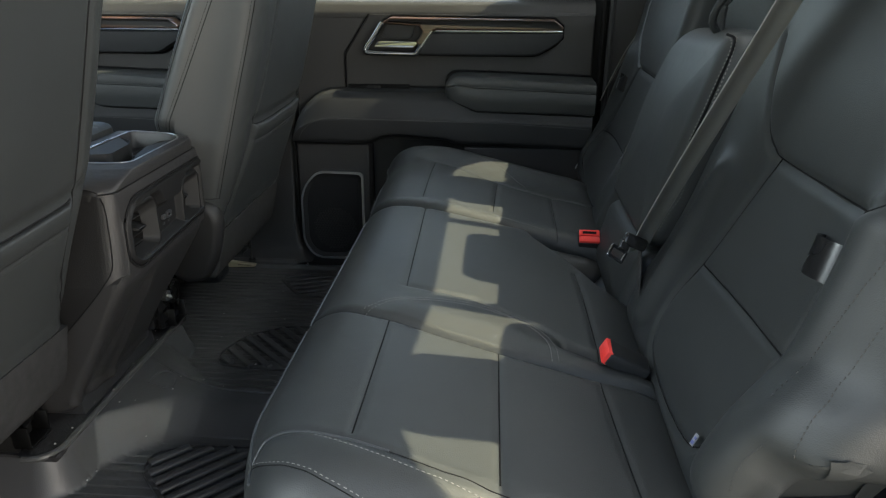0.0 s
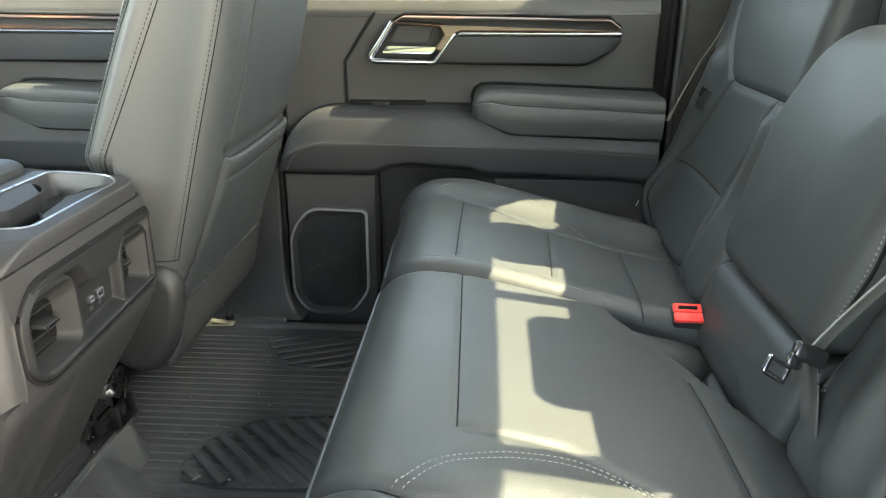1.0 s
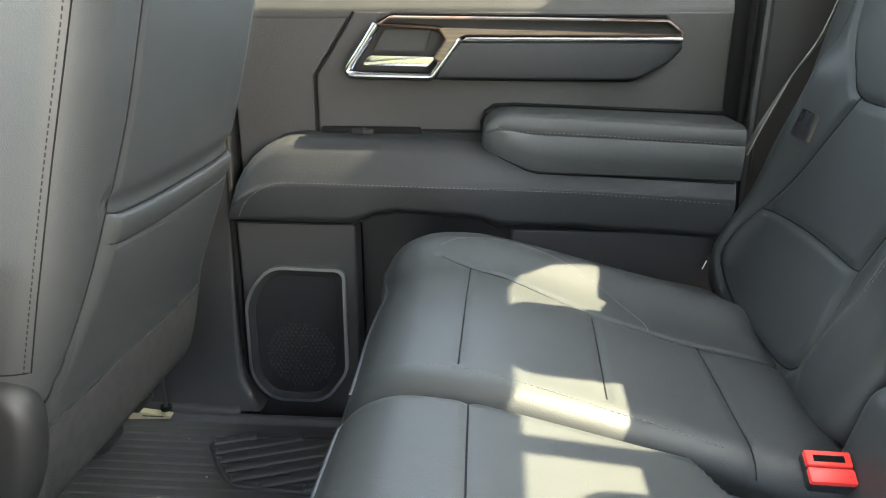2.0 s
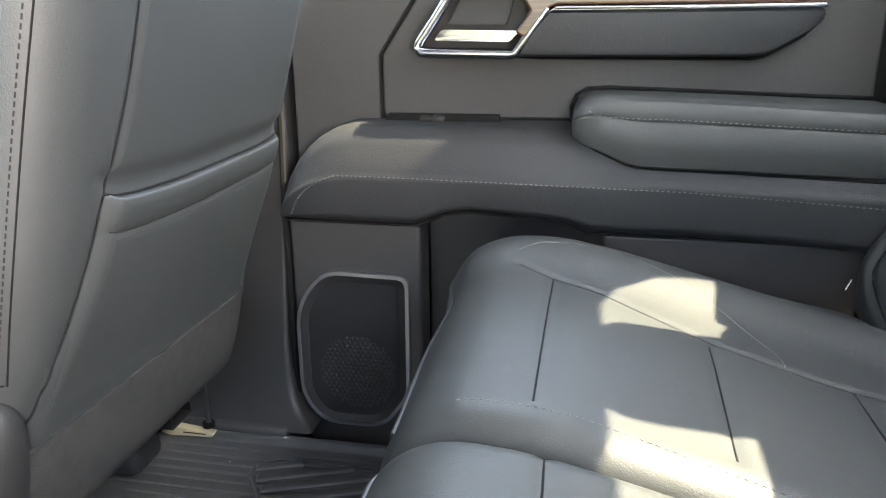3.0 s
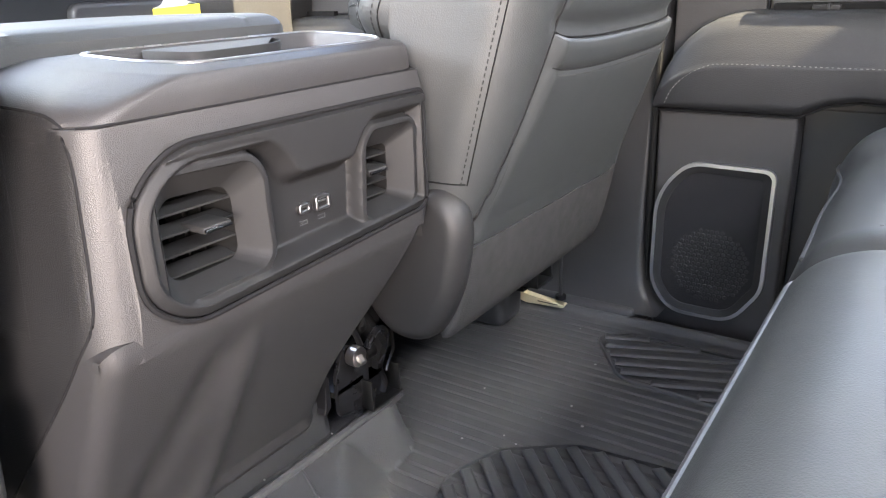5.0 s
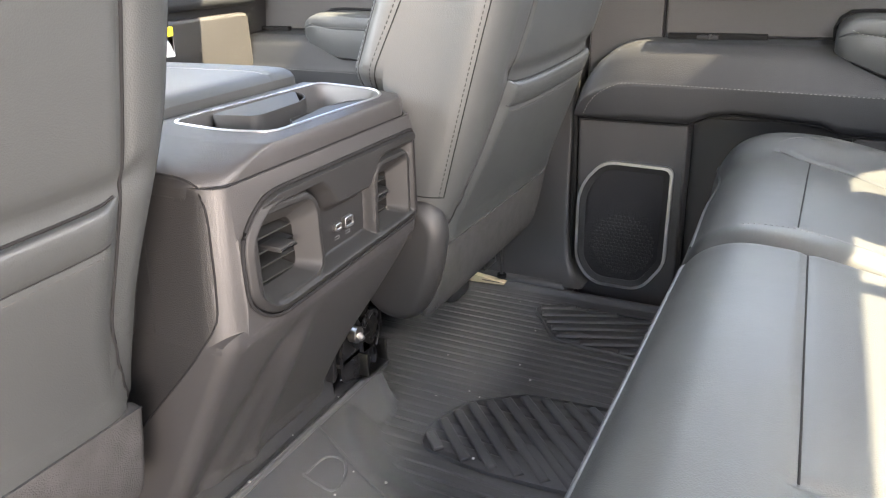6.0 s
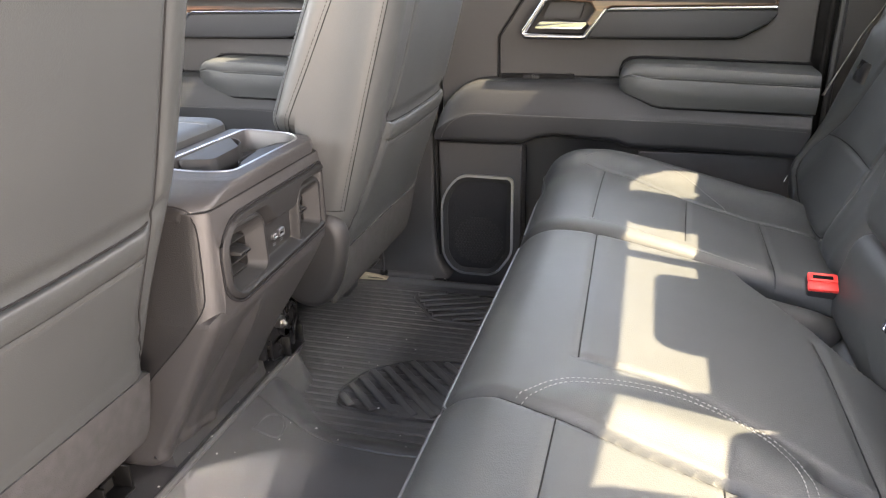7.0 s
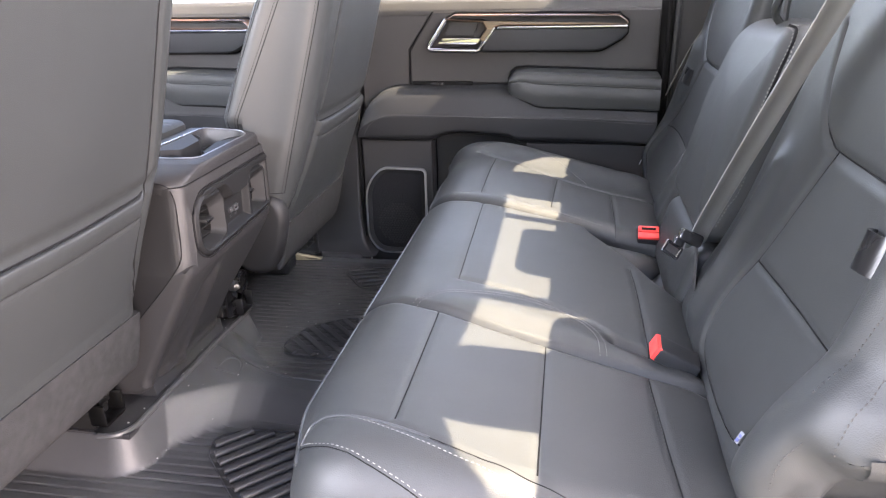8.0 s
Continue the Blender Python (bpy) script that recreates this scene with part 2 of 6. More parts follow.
def prism(axis, poly, a, b, edge=0.003, corner=0.0, seg=3):
    """A polygon drawn out from a to b along an axis; the rim at b is rounded over by edge."""
    p = round_poly(poly, corner) if corner else (poly if isinstance(poly, Rounded) else round_poly(poly, 0.0004, 1))
    while edge > 0.0003 and clear(inset(p, edge + 0.0004), p, edge + 0.0004).mean() < 0.6:
        edge *= 0.7
    rings = [lift(axis, p, a)]
    way = 1 if b > a else -1
    for k in range(seg + 1):
        t = math.pi / 2 * k / seg
        rings.append(lift(axis, inset(p, edge * (1 - math.cos(t))), b - way * edge * (1 - math.sin(t))))
    last = inset(p, edge + 0.0004)
    rings.append(lift(axis, last, b))
    vs, fs = loft(rings, caps=False)
    n, m = len(p), (len(rings) - 1) * len(p)
    good = [m + i for i, ok in enumerate(clear(last, p, edge + 0.0004)) if ok]
    fs.append(tuple(range(n - 1, -1, -1)))
    if len(good) > 2:
        fs.append(tuple(good))
    return tidy((vs, fs))


def loft(rings, caps=True, closed=True):
    n = len(rings[0])
    vs = [v for r in rings for v in r]
    fs = []
    for i in range(len(rings) - 1):
        for j in range(n if closed else n - 1):
            k = (j + 1) % n
            fs.append((i * n + j, i * n + k, (i + 1) * n + k, (i + 1) * n + j))
    if caps and closed:
        fs.append(tuple(range(n - 1, -1, -1)))
        fs.append(tuple((len(rings) - 1) * n + j for j in range(n)))
    return vs, fs


def tidy(shape):
    """Outward normals."""
    bm = bmesh.new()
    vs = [bm.verts.new(v) for v in shape[0]]
    for f in shape[1]:
        try:
            bm.faces.new([vs[i] for i in f])
        except ValueError:
            pass
    bmesh.ops.recalc_face_normals(bm, faces=bm.faces[:])
    return as_lists(bm)


def frame_ring(axis, poly, width, a, b, corner=0.0, edge=0.002):
    """A frame that follows a polygon, width wide, from depth a to b."""
    p = round_poly(poly, corner) if corner else list(poly)
    q = inset(p, width)
    rings = [lift(axis, p, a), lift(axis, p, b - (edge if b > a else -edge)), lift(axis, inset(p, edge), b), lift(axis, inset(p, width - edge), b), lift(axis, q, b - (edge if b > a else -edge)), lift(axis, q, a)]
    rings.append(rings[0])
    return loft(rings, caps=False)


def tube(points, radius, n=8, caps=True):
    pts = [Vector(p) for p in points]
    rings = []
    for i, p in enumerate(pts):
        d = (pts[min(i + 1, len(pts) - 1)] - pts[max(i - 1, 0)]).normalized()
        side = d.cross(Vector((0, 0, 1))) if abs(d.z) < 0.9 else d.cross(Vector((0, 1, 0)))
        side.normalize()
        up = side.cross(d)
        r = radius[i] if isinstance(radius, (list, tuple)) else radius
        rings.append([tuple(p + side * (r * math.cos(2 * math.pi * k / n)) + up * (r * math.sin(2 * math.pi * k / n))) for k in range(n)])
    return loft(rings, caps)


def spline(points, n):
    """n points along a smooth curve through the given ones."""
    pts = np.array(points, float)
    ext = np.vstack([2 * pts[0] - pts[1], pts, 2 * pts[-1] - pts[-2]])
    dense = []
    for i in range(1, len(ext) - 2):
        p0, p1, p2, p3 = ext[i - 1:i + 3]
        for t in np.linspace(0, 1, 24, endpoint=False):
            dense.append(0.5 * (2 * p1 + (p2 - p0) * t + (2 * p0 - 5 * p1 + 4 * p2 - p3) * t * t + (3 * p1 - p0 - 3 * p2 + p3) * t ** 3))
    dense.append(ext[-2])
    dense = np.array(dense)
    s = np.concatenate([[0], np.cumsum(np.linalg.norm(np.diff(dense, axis=0), axis=1))])
    u = np.linspace(0, s[-1], n)
    return np.stack([np.interp(u, s, dense[:, k]) for k in range(dense.shape[1])], 1)


def seam_depth(points, polyline, width, depth):
    """Groove depth at 2D points along a polyline."""
    best = np.full(len(points), 1e9)
    pl = np.array(polyline, float)
    for a, b in zip(pl[:-1], pl[1:]):
        ab = b - a
        t = np.clip(((points - a) @ ab) / max(ab @ ab, 1e-12), 0, 1)
        best = np.minimum(best, np.linalg.norm(points - (a + t[:, None] * ab), axis=1))
    return depth * np.exp(-(best / width) ** 2)


def pad(profile, y0, y1, r, nprof, ny, relief=None, shift=None, rr=None, warp=None):
    """An upholstered pad: a closed outline in x and z, drawn along y, with its ends rounded by r; relief(points, normals) gives how far the skin sinks; shift(y) moves a section, warp(points) bends the whole."""
    prof = spline(list(profile) + [profile[0]], nprof + 1)[:-1]
    tang = np.roll(prof, -1, 0) - np.roll(prof, 1, 0)
    nor = np.stack([tang[:, 1], -tang[:, 0]], 1)
    nor /= np.linalg.norm(nor, axis=1)[:, None]
    if area2([tuple(p) for p in prof]) < 0:
        nor = -nor
    r1 = r if rr is None else rr
    ys = []
    for k in range(7):
        ys.append(y0 + r * (1 - math.cos(math.pi / 2 * k / 7)))
    ys += list(np.linspace(y0 + r, y1 - r1, ny))
    for k in range(6, -1, -1):
        ys.append(y1 - r1 * (1 - math.cos(math.pi / 2 * k / 7)))
    grid = np.zeros((len(ys), nprof, 3))
    for i, y in enumerate(ys):
        d0, d1 = y - y0, y1 - y
        e = 0
        if d0 < r:
            e = r - math.sqrt(max(0, r * r - (r - d0) ** 2))
        if d1 < r1:
            e = r1 - math.sqrt(max(0, r1 * r1 - (r1 - d1) ** 2))
        q = prof - nor * e
        sx, sz = shift(y) if shift else (0, 0)
        grid[i, :, 0], grid[i, :, 1], grid[i, :, 2] = q[:, 0] + sx, y, q[:, 1] + sz
    if warp:
        grid = warp(grid)
    du = np.roll(grid, -1, 1) - np.roll(grid, 1, 1)
    dv = np.gradient(grid, axis=0)
    nn = np.cross(du, dv)
    nn /= np.maximum(np.linalg.norm(nn, axis=2), 1e-9)[..., None]
    want = np.zeros_like(grid)
    want[:, :, 0], want[:, :, 2] = nor[:, 0], nor[:, 1]
    flip = np.sign((nn * want).sum(2))
    nn *= np.where(flip == 0, 1, flip)[..., None]
    if relief:
        d = relief(grid.reshape(-1, 3), nn.reshape(-1, 3)).reshape(len(ys), nprof)
        grid = grid - nn * d[..., None]
    vs, fs = loft([[tuple(p) for p in row] for row in grid], caps=False)
    for row, rad, at in ((0, r, 0), (len(ys) - 1, r1, (len(ys) - 1) * nprof)):
        ok = clear(prof - nor * rad, prof, rad)
        fs.append(tuple(at + i for i in range(nprof) if ok[i]))
    return tidy((vs, fs))


def bvh_of(shape):
    return BVHTree.FromPolygons([Vector(v) for v in shape[0]], shape[1])


def drape(tree, points, way, start):
    """Points let fall on a shape along a direction; way and start as vectors: start is added before the fall."""
    out = []
    for p in points:
        loc, nor, _, _ = tree.ray_cast(Vector(p) + Vector(start), Vector(way))
        if loc is not None:
            out.append((loc, nor))
    return out


def stitches(hits, length=0.0038, gap=0.0024, width=0.0010, height=0.0006, aside=0.0):
    """A row of short threads along draped points."""
    shapes = []
    if len(hits) < 2:
        return [], []
    pts = [h[0] for h in hits]
    seg = [0.0]
    for a, b in zip(pts[:-1], pts[1:]):
        seg.append(seg[-1] + (b - a).length)
    total, s, i = seg[-1], 0.0, 0
    while s + length < total:
        while seg[i + 1] < s:
            i += 1
        a, b = pts[i], pts[i + 1]
        d = (b - a).normalized()
        p = a + d * (s - seg[i])
        n = hits[i][1].normalized()
        side = d.cross(n).normalized()
        p = p + side * aside
        v = []
        for dx, dy, dz in ((0, -1, -1), (0, 1, -1), (0, 1, 1), (0, -1, 1), (1, -1, -1), (1, 1, -1), (1, 1, 1), (1, -1, 1)):
            taper = 0.6 if dz > 0 else 1
            along = dx if dz < 0 else (0.15 + 0.7 * dx)
            v.append(tuple(p + d * (length * along) + side * (dy * width / 2 * taper) + n * (dz * height)))
        shapes.append((v, [(0, 1, 2, 3), (7, 6, 5, 4), (0, 4, 5, 1), (1, 5, 6, 2), (2, 6, 7, 3), (3, 7, 4, 0)]))
        s += length + gap
    return join(*shapes)


def smooth01(t):
    t = np.clip(t, 0, 1)
    return t * t * (3 - 2 * t)


# ---- the cab: floor, walls, roof, windows ----
def holed(axis, outer, inner, a, b):
    """A wall with one opening; outer and inner outline have the same number of corners."""
    rings = [lift(axis, outer, a), lift(axis, outer, b), lift(axis, inner, b), lift(axis, inner, a)]
    rings.append(rings[0])
    return tidy(loft(rings, caps=False))


def wall_thing(name, label, category):
    return thing(name, (0, 0, 0), label, category, kind="structure")


FAR_Y, NEAR_Y = 2.098, 0.42
ground = single("ground", ([(-300, -300, -0.8), (300, -300, -0.8), (300, 300, -0.8), (-300, 300, -0.8)], [(0, 1, 2, 3)]), GRASS, "dry grassy ground outside the truck", "ground", kind="structure")
# unseen slab, added so sunlit concrete bounces warm light into the cab
single("pavement", box(-7, 7, -6, 5, -0.85, -0.78, 0.02), CONCRETE, "unseen grey concrete apron under the truck, added to bounce light", "pavement", kind="structure")
floor = single("floor", join(box(-1.95, 0.62, NEAR_Y - 0.02, FAR_Y + 0.02, -0.13, -0.06, 0.01), box(-1.95, 0.62, NEAR_Y + 0.08, 1.945, -0.06, -0.02, 0.004)), CARPET, "dark carpeted cab floor", "floor", kind="structure")

# the side wall that both passenger doors close, above the window line
# unseen opening; its rear edge is set to shape the sun on the shelf
far_rear_hole = [(-0.56, 0.72), (0.0, 0.72), (0.04, 0.738), (0.074, 0.84), (0.12, 1.0), (0.143, 1.11), (0.145, 1.204), (-0.52, 1.204)]
far_rear_outer = [(-0.62, 0.70), (0.60, 0.70), (0.60, 0.92), (0.60, 0.98), (0.55, 1.05), (0.50, 1.15), (0.45, 1.215), (-0.62, 1.215)]
front_hole = [(-1.42, 0.72), (-0.80, 0.72), (-0.845, 1.0), (-0.88, 1.115), (-0.90, 1.204), (-1.13, 1.204)]
front_outer = [(-1.55, 0.70), (-0.62, 0.70), (-0.62, 1.0), (-0.62, 1.1), (-0.62, 1.215), (-1.12, 1.215)]
wall_far = wall_thing("wall_far", "dark inner side of the cab with two window openings", "wall")
tuck = lambda vs: [(x, y - 0.075 * max(0, z - 0.72), z) for x, y, z in vs]
rear_side = holed("y", far_rear_outer, far_rear_hole, FAR_Y, FAR_Y + 0.012)
part("wall_panel", (tuck(rear_side[0]), rear_side[1]), PLASTIC_DARK, wall_far)
far_front_hole = [(-1.42, 0.72), (-0.74, 0.72), (-0.745, 1.0), (-0.76, 1.115), (-0.78, 1.204), (-1.13, 1.204)]
lean_in = lambda vs: [(x, y - 0.41 * max(0, z - 0.72), z) for x, y, z in vs]
front_side = holed("y", front_outer, far_front_hole, FAR_Y, FAR_Y + 0.012)
part("wall_panel", (lean_in(front_side[0]), front_side[1]), PLASTIC_DARK, wall_far)
part("pillar_trim", loft([[(-0.624, FAR_Y, 0.71), (-0.624, FAR_Y + 0.012, 0.71), (-0.616, FAR_Y + 0.012, 0.71), (-0.616, FAR_Y, 0.71)], [(-0.624, 1.90, 1.215), (-0.624, FAR_Y + 0.012, 1.215), (-0.616, FAR_Y + 0.012, 1.215), (-0.616, 1.90, 1.215)]]), PLASTIC_DARK, wall_far)
part("lower_skin", prism("y", [(-1.75, -0.12), (0.62, -0.12), (0.62, 0.70), (-1.75, 0.70)], FAR_Y + 0.062, FAR_Y + 0.107, 0.01), BODY_PAINT, wall_far)
wall_near = wall_thing("wall_near", "dark inner side of the cab round the open rear doorway", "wall")
part("wall_panel", holed("y", front_outer, front_hole, NEAR_Y - 0.05, NEAR_Y), PLASTIC_DARK, wall_near)
part("lower_skin", prism("y", [(-1.75, -0.12), (-0.66, -0.12), (-0.66, 0.70), (-1.75, 0.70)], NEAR_Y, NEAR_Y - 0.08, 0.01), BODY_PAINT, wall_near)
part("rear_post", prism("y", [(0.40, -0.12), (0.62, -0.12), (0.62, 0.92), (0.47, 1.215), (0.30, 1.215), (0.42, 0.60)], NEAR_Y, NEAR_Y - 0.05, 0.008), PLASTIC_DARK, wall_near)
part("roof_rail", box(-0.64, 0.35, NEAR_Y - 0.05, NEAR_Y, 1.17, 1.215, 0.008), PLASTIC_DARK, wall_near)

# unseen opening; its outline is drawn to shape the sun patches on the bench
rear_hole = [(0.60, 0.88), (1.908, 0.88), (1.908, 1.09), (1.898, 1.145), (1.868, 1.185), (1.813, 1.204), (1.683, 1.204), (1.513, 1.190), (1.133, 1.186), (1.00, 1.192), (0.85, 1.204), (0.80, 1.202), (0.70, 1.165), (0.66, 1.115), (0.60, 1.05)]
NY, FY = NEAR_Y - 0.05, FAR_Y + 0.05
rear_outer = [(NY, -0.12), (FY, -0.12), (FY, 0.9), (FY, 1.05), (FY, 1.215), (1.9, 1.215), (1.75, 1.215), (1.513, 1.215), (1.133, 1.215), (1.00, 1.215), (0.85, 1.215), (0.75, 1.215), (0.60, 1.215), (NY, 1.215), (NY, 1.1)]
rear = holed("x", rear_outer, rear_hole, 0.0, 0.012)
rear = ([(x + 0.46 + 0.35 * (1.2 - z), y, z) for x, y, z in rear[0]], rear[1])
wall_rear = wall_thing("wall_rear", "dark rear bulkhead of the cab with a wide window", "wall")
part("wall_panel", rear, PLASTIC_DARK, wall_rear)
for y, w in ((1.093, 0.046), (1.470, 0.028)):
    bar = box(0.002, 0.010, y - w / 2, y + w / 2, 0.875, 1.208, 0.002)
    part("window_divider", ([(a + 0.46 + 0.35 * (1.2 - c), b, c) for a, b, c in bar[0]], bar[1]), PLASTIC_DARK, wall_rear)
roof = single("ceiling", join(box(-0.62, 0.47, NEAR_Y - 0.05, 2.068, 1.216, 1.26, 0.01), box(-1.15, -0.621, NEAR_Y - 0.05, 1.905, 1.216, 1.26, 0.01)), HEADLINER, "grey cloth headliner under the roof", "ceiling", kind="structure")
dash = wall_thing("wall_front", "dark dashboard and bulkhead at the front of the cab", "dashboard")
part("dashboard", prism("y", [(-1.95, -0.12), (-1.75, -0.12), (-1.62, 0.2), (-1.38, 0.45), (-1.36, 0.62), (-1.5, 0.72), (-1.95, 0.70)], NEAR_Y, FAR_Y, 0.01, 0.03), PLASTIC_DARK, dash)


part("glovebox", prism("x", round_poly([(1.50, 0.40), (1.98, 0.40), (1.98, 0.555), (1.50, 0.555)], 0.02), -1.42, -1.352, 0.008), PLASTIC, dash)
part("upper_pad", prism("x", round_poly([(1.30, 0.57), (2.02, 0.57), (2.02, 0.70), (1.30, 0.70)], 0.03), -1.45, -1.345, 0.015), LEATHER_DOOR, dash)


def pane(name, verts, label):
    ob = single(name, (verts, [tuple(range(len(verts)))]), GLASS, label, "window", kind="structure", smooth=False)
    ob.visible_shadow = False
    return ob


pane("window_1", tuck(lift("y", [(-0.58, 0.73), (0.24, 0.73), (0.24, 1.21), (-0.58, 1.21)], FAR_Y + 0.006)), "clear side window of the closed rear door")
pane("window_2", lean_in(lift("y", [(-1.45, 0.73), (-0.66, 0.73), (-0.66, 1.18), (-1.1, 1.18)], FAR_Y + 0.006)), "clear side window of the front door")
pane("window_3", [(0.475 + 0.35 * (1.2 - z), y, z) for y, z in ((0.46, 0.86), (2.0, 0.86), (2.0, 1.21), (0.46, 1.21))], "wide rear window behind the bench")
pane("window_4", [(-1.15, NEAR_Y, 1.22), (-1.15, FAR_Y, 1.22), (-1.9, FAR_Y, 0.71), (-1.9, NEAR_Y, 0.71)], "wide sloping windscreen")

# ---- carpet hump and rubber mat ----
MID_Y = 1.205


def platform(x, y):
    """The carpeted block that carries the console and the seat rails, with steep walls."""
    qx, qy, r = x + 0.682, np.abs(y - MID_Y) - 0.290, 0.07
    out = np.hypot(np.maximum(qx + r, 0), np.maximum(qy + r, 0)) + np.minimum(np.maximum(qx + r, qy + r), 0) - r
    return 0.072 * smooth01(-out / 0.032)


def hump(x, y):
    hw = np.interp(x, [-0.72, -0.70, -0.68, -0.645, -0.607, -0.557, -0.49, -0.3], [0.235, 0.222, 0.197, 0.157, 0.124, 0.108, 0.105, 0.105])
    hh = np.interp(x, [-0.72, -0.70, -0.66, -0.61, -0.555, -0.45, -0.3], [0.070, 0.068, 0.060, 0.050, 0.042, 0.036, 0.032])
    ramp = np.interp(x, [-0.70, -0.60, -0.5], [0.10, 0.10, 0.085])
    return np.maximum(platform(x, y), hh * smooth01((hw - np.abs(y - MID_Y)) / ramp))


def sheet(x0, x1, y0, y1, nx, ny, height, drop=0.01):
    xs, ys = np.linspace(x0, x1, nx), np.linspace(y0, y1, ny)
    X, Y = np.meshgrid(xs, ys)
    Z = height(X, Y)
    top = [(a, b, c) for a, b, c in zip(X.ravel(), Y.ravel(), Z.ravel())]
    n = len(top)
    vs = top + [(a, b, c - drop) for a, b, c in top]
    fs = [(j * nx + i, j * nx + i + 1, (j + 1) * nx + i + 1, (j + 1) * nx + i) for j in range(ny - 1) for i in range(nx - 1)]
    fs += [tuple(n + k for k in reversed(f)) for f in fs]
    edge = [i for i in range(nx)] + [j * nx + nx - 1 for j in range(1, ny)] + [(ny - 1) * nx + i for i in range(nx - 2, -1, -1)] + [j * nx for j in range(ny - 2, 0, -1)]
    fs += [(edge[(k + 1) % len(edge)], edge[k], n + edge[k], n + edge[(k + 1) % len(edge)]) for k in range(len(edge))]
    return vs, fs


def mat_height(x, y):
    z = hump(x, y)
    flat = smooth01((0.006 - z) / 0.005)
    inside = smooth01((np.minimum(y - 0.53, 1.915 - y)) / 0.01)
    rib = 0.5 + 0.5 * np.cos(2 * np.pi * y / 0.021)
    z = z - 0.0022 * flat * inside * smooth01((rib - 0.86) / 0.12) * smooth01((-0.27 - x) / 0.01)
    z = z + 0.009 * smooth01((y - 1.930) / 0.012) + 0.02 * smooth01((0.505 - y) / 0.02)
    return z


mat_thing = thing("floor_mat", (-0.5, MID_Y, 0.0), "black moulded rubber floor mat with ribs and tread pads", "floor mat")
part("mat_body", sheet(-0.93, -0.20, 0.47, 1.95, 230, 620, mat_height), RUBBER, mat_thing)


def hatch(poly, angle, pitch, margin):
    """Parallel lines inside a polygon, kept off its edge."""
    p = np.array(inset(poly, margin))
    d, n = np.array([math.cos(angle), math.sin(angle)]), np.array([-math.sin(angle), math.cos(angle)])
    lines = []
    c = (p @ n).min() + pitch / 2
    while c < (p @ n).max():
        cuts = []
        for a, b in zip(p, np.roll(p, -1, 0)):
            fa, fb = a @ n - c, b @ n - c
            if fa * fb < 0:
                cuts.append((a + (b - a) * fa / (fa - fb)) @ d)
        if len(cuts) >= 2 and max(cuts) - min(cuts) > 0.02:
            lines.append((n * c + d * min(cuts), n * c + d * max(cuts)))
        c += pitch
    return lines


def tread_pad(corners, angle, top=0.0105):
    """A raised field of slanted bars inside a polygon outline."""
    plate = part("tread_pad", prism("z", corners, -0.002, 0.005, 0.003, 0.02), RUBBER, mat_thing)
    for a, b in hatch(corners, angle, 0.028, 0.008):
        a, b = Vector(a), Vector(b)
        d = (b - a).normalized()
        s = Vector((-d.y, d.x)) * 0.0080
        part("tread_bar", prism("z", [tuple(a - s), tuple(b - s), tuple(b + s), tuple(a + s)], 0.004, top, 0.004), RUBBER, plate)


for side in (1, -1):
    outer_pad = [(-0.61, 0.655), (-0.53, 0.545), (-0.30, 0.53), (-0.30, 0.69), (-0.57, 0.69)]
    inner_pad = [(-0.605, 0.169), (-0.62, 0.221), (-0.592, 0.300), (-0.51, 0.360), (-0.28, 0.38), (-0.28, 0.17), (-0.50, 0.155)] if side > 0 else [(-0.604, 0.200), (-0.609, 0.150), (-0.550, 0.120), (-0.28, 0.115), (-0.28, 0.335), (-0.50, 0.315)]
    for shape, angle in ((outer_pad, 20), (inner_pad, -45)):
        tread_pad([(x, MID_Y + side * d) for x, d in shape], radians(angle * side), 0.0082 if side > 0 else 0.0105)

carpet = single("carpet", sheet(-1.7, -0.709, MID_Y - 0.262, MID_Y + 0.262, 60, 60, lambda x, y: 0.0735 + 0 * x + 0.0015 * np.sin(90 * x) * np.sin(80 * y)), CARPET, "dark loop carpet over the tunnel under the console", "carpet", kind="structure")

# ---- rear bench: cushions ----
CUSHION = [(-0.20, 0.15), (-0.265, 0.18), (-0.283, 0.24), (-0.283, 0.295), (-0.262, 0.338), (-0.225, 0.361), (-0.18, 0.366), (-0.12, 0.361), (0.0, 0.340), (0.12, 0.318), (0.20, 0.302), (0.245, 0.27), (0.245, 0.20), (0.20, 0.15), (0.0, 0.145)]


def near_end_shift(y):
    """The front edge curves back towards the doorway."""
    return 0.035 * float(smooth01((0.72 - y) / 0.18)), 0.0


def cushion_relief(seams, ridges=()):
    def relief(p, n):
        up = np.clip(n[:, 2] * 2.2 + 0.45, 0, 1)
        d = np.zeros(len(p))
        for line, w, depth in seams:
            d = np.maximum(d, seam_depth(p[:, :2], line, w, depth))
        for line, w, height in ridges:
            d = d - seam_depth(p[:, :2], line, w, height)
        return d * np.where(p[:, 0] < -0.2, 1.0, up)
    return relief


edge_near = [(-0.30, 0.953), (-0.207, 0.935), (-0.16, 0.916), (-0.073, 0.892), (0.008, 0.876), (0.085, 0.860), (0.15, 0.849), (0.26, 0.832)]
arc_near = [(-0.195, 0.925), (-0.18, 0.936), (-0.157, 0.959), (-0.123, 0.979), (-0.075, 0.996), (-0.015, 0.998), (0.046, 0.970), (0.069, 0.941), (0.080, 0.907), (0.083, 0.868)]
near_front = [(-0.146, 0.639), (-0.146, 0.905)]
near_cross = [(0.010, 0.595), (0.006, 0.873)]
near_back = [(0.158, 0.572), (0.139, 0.849)]
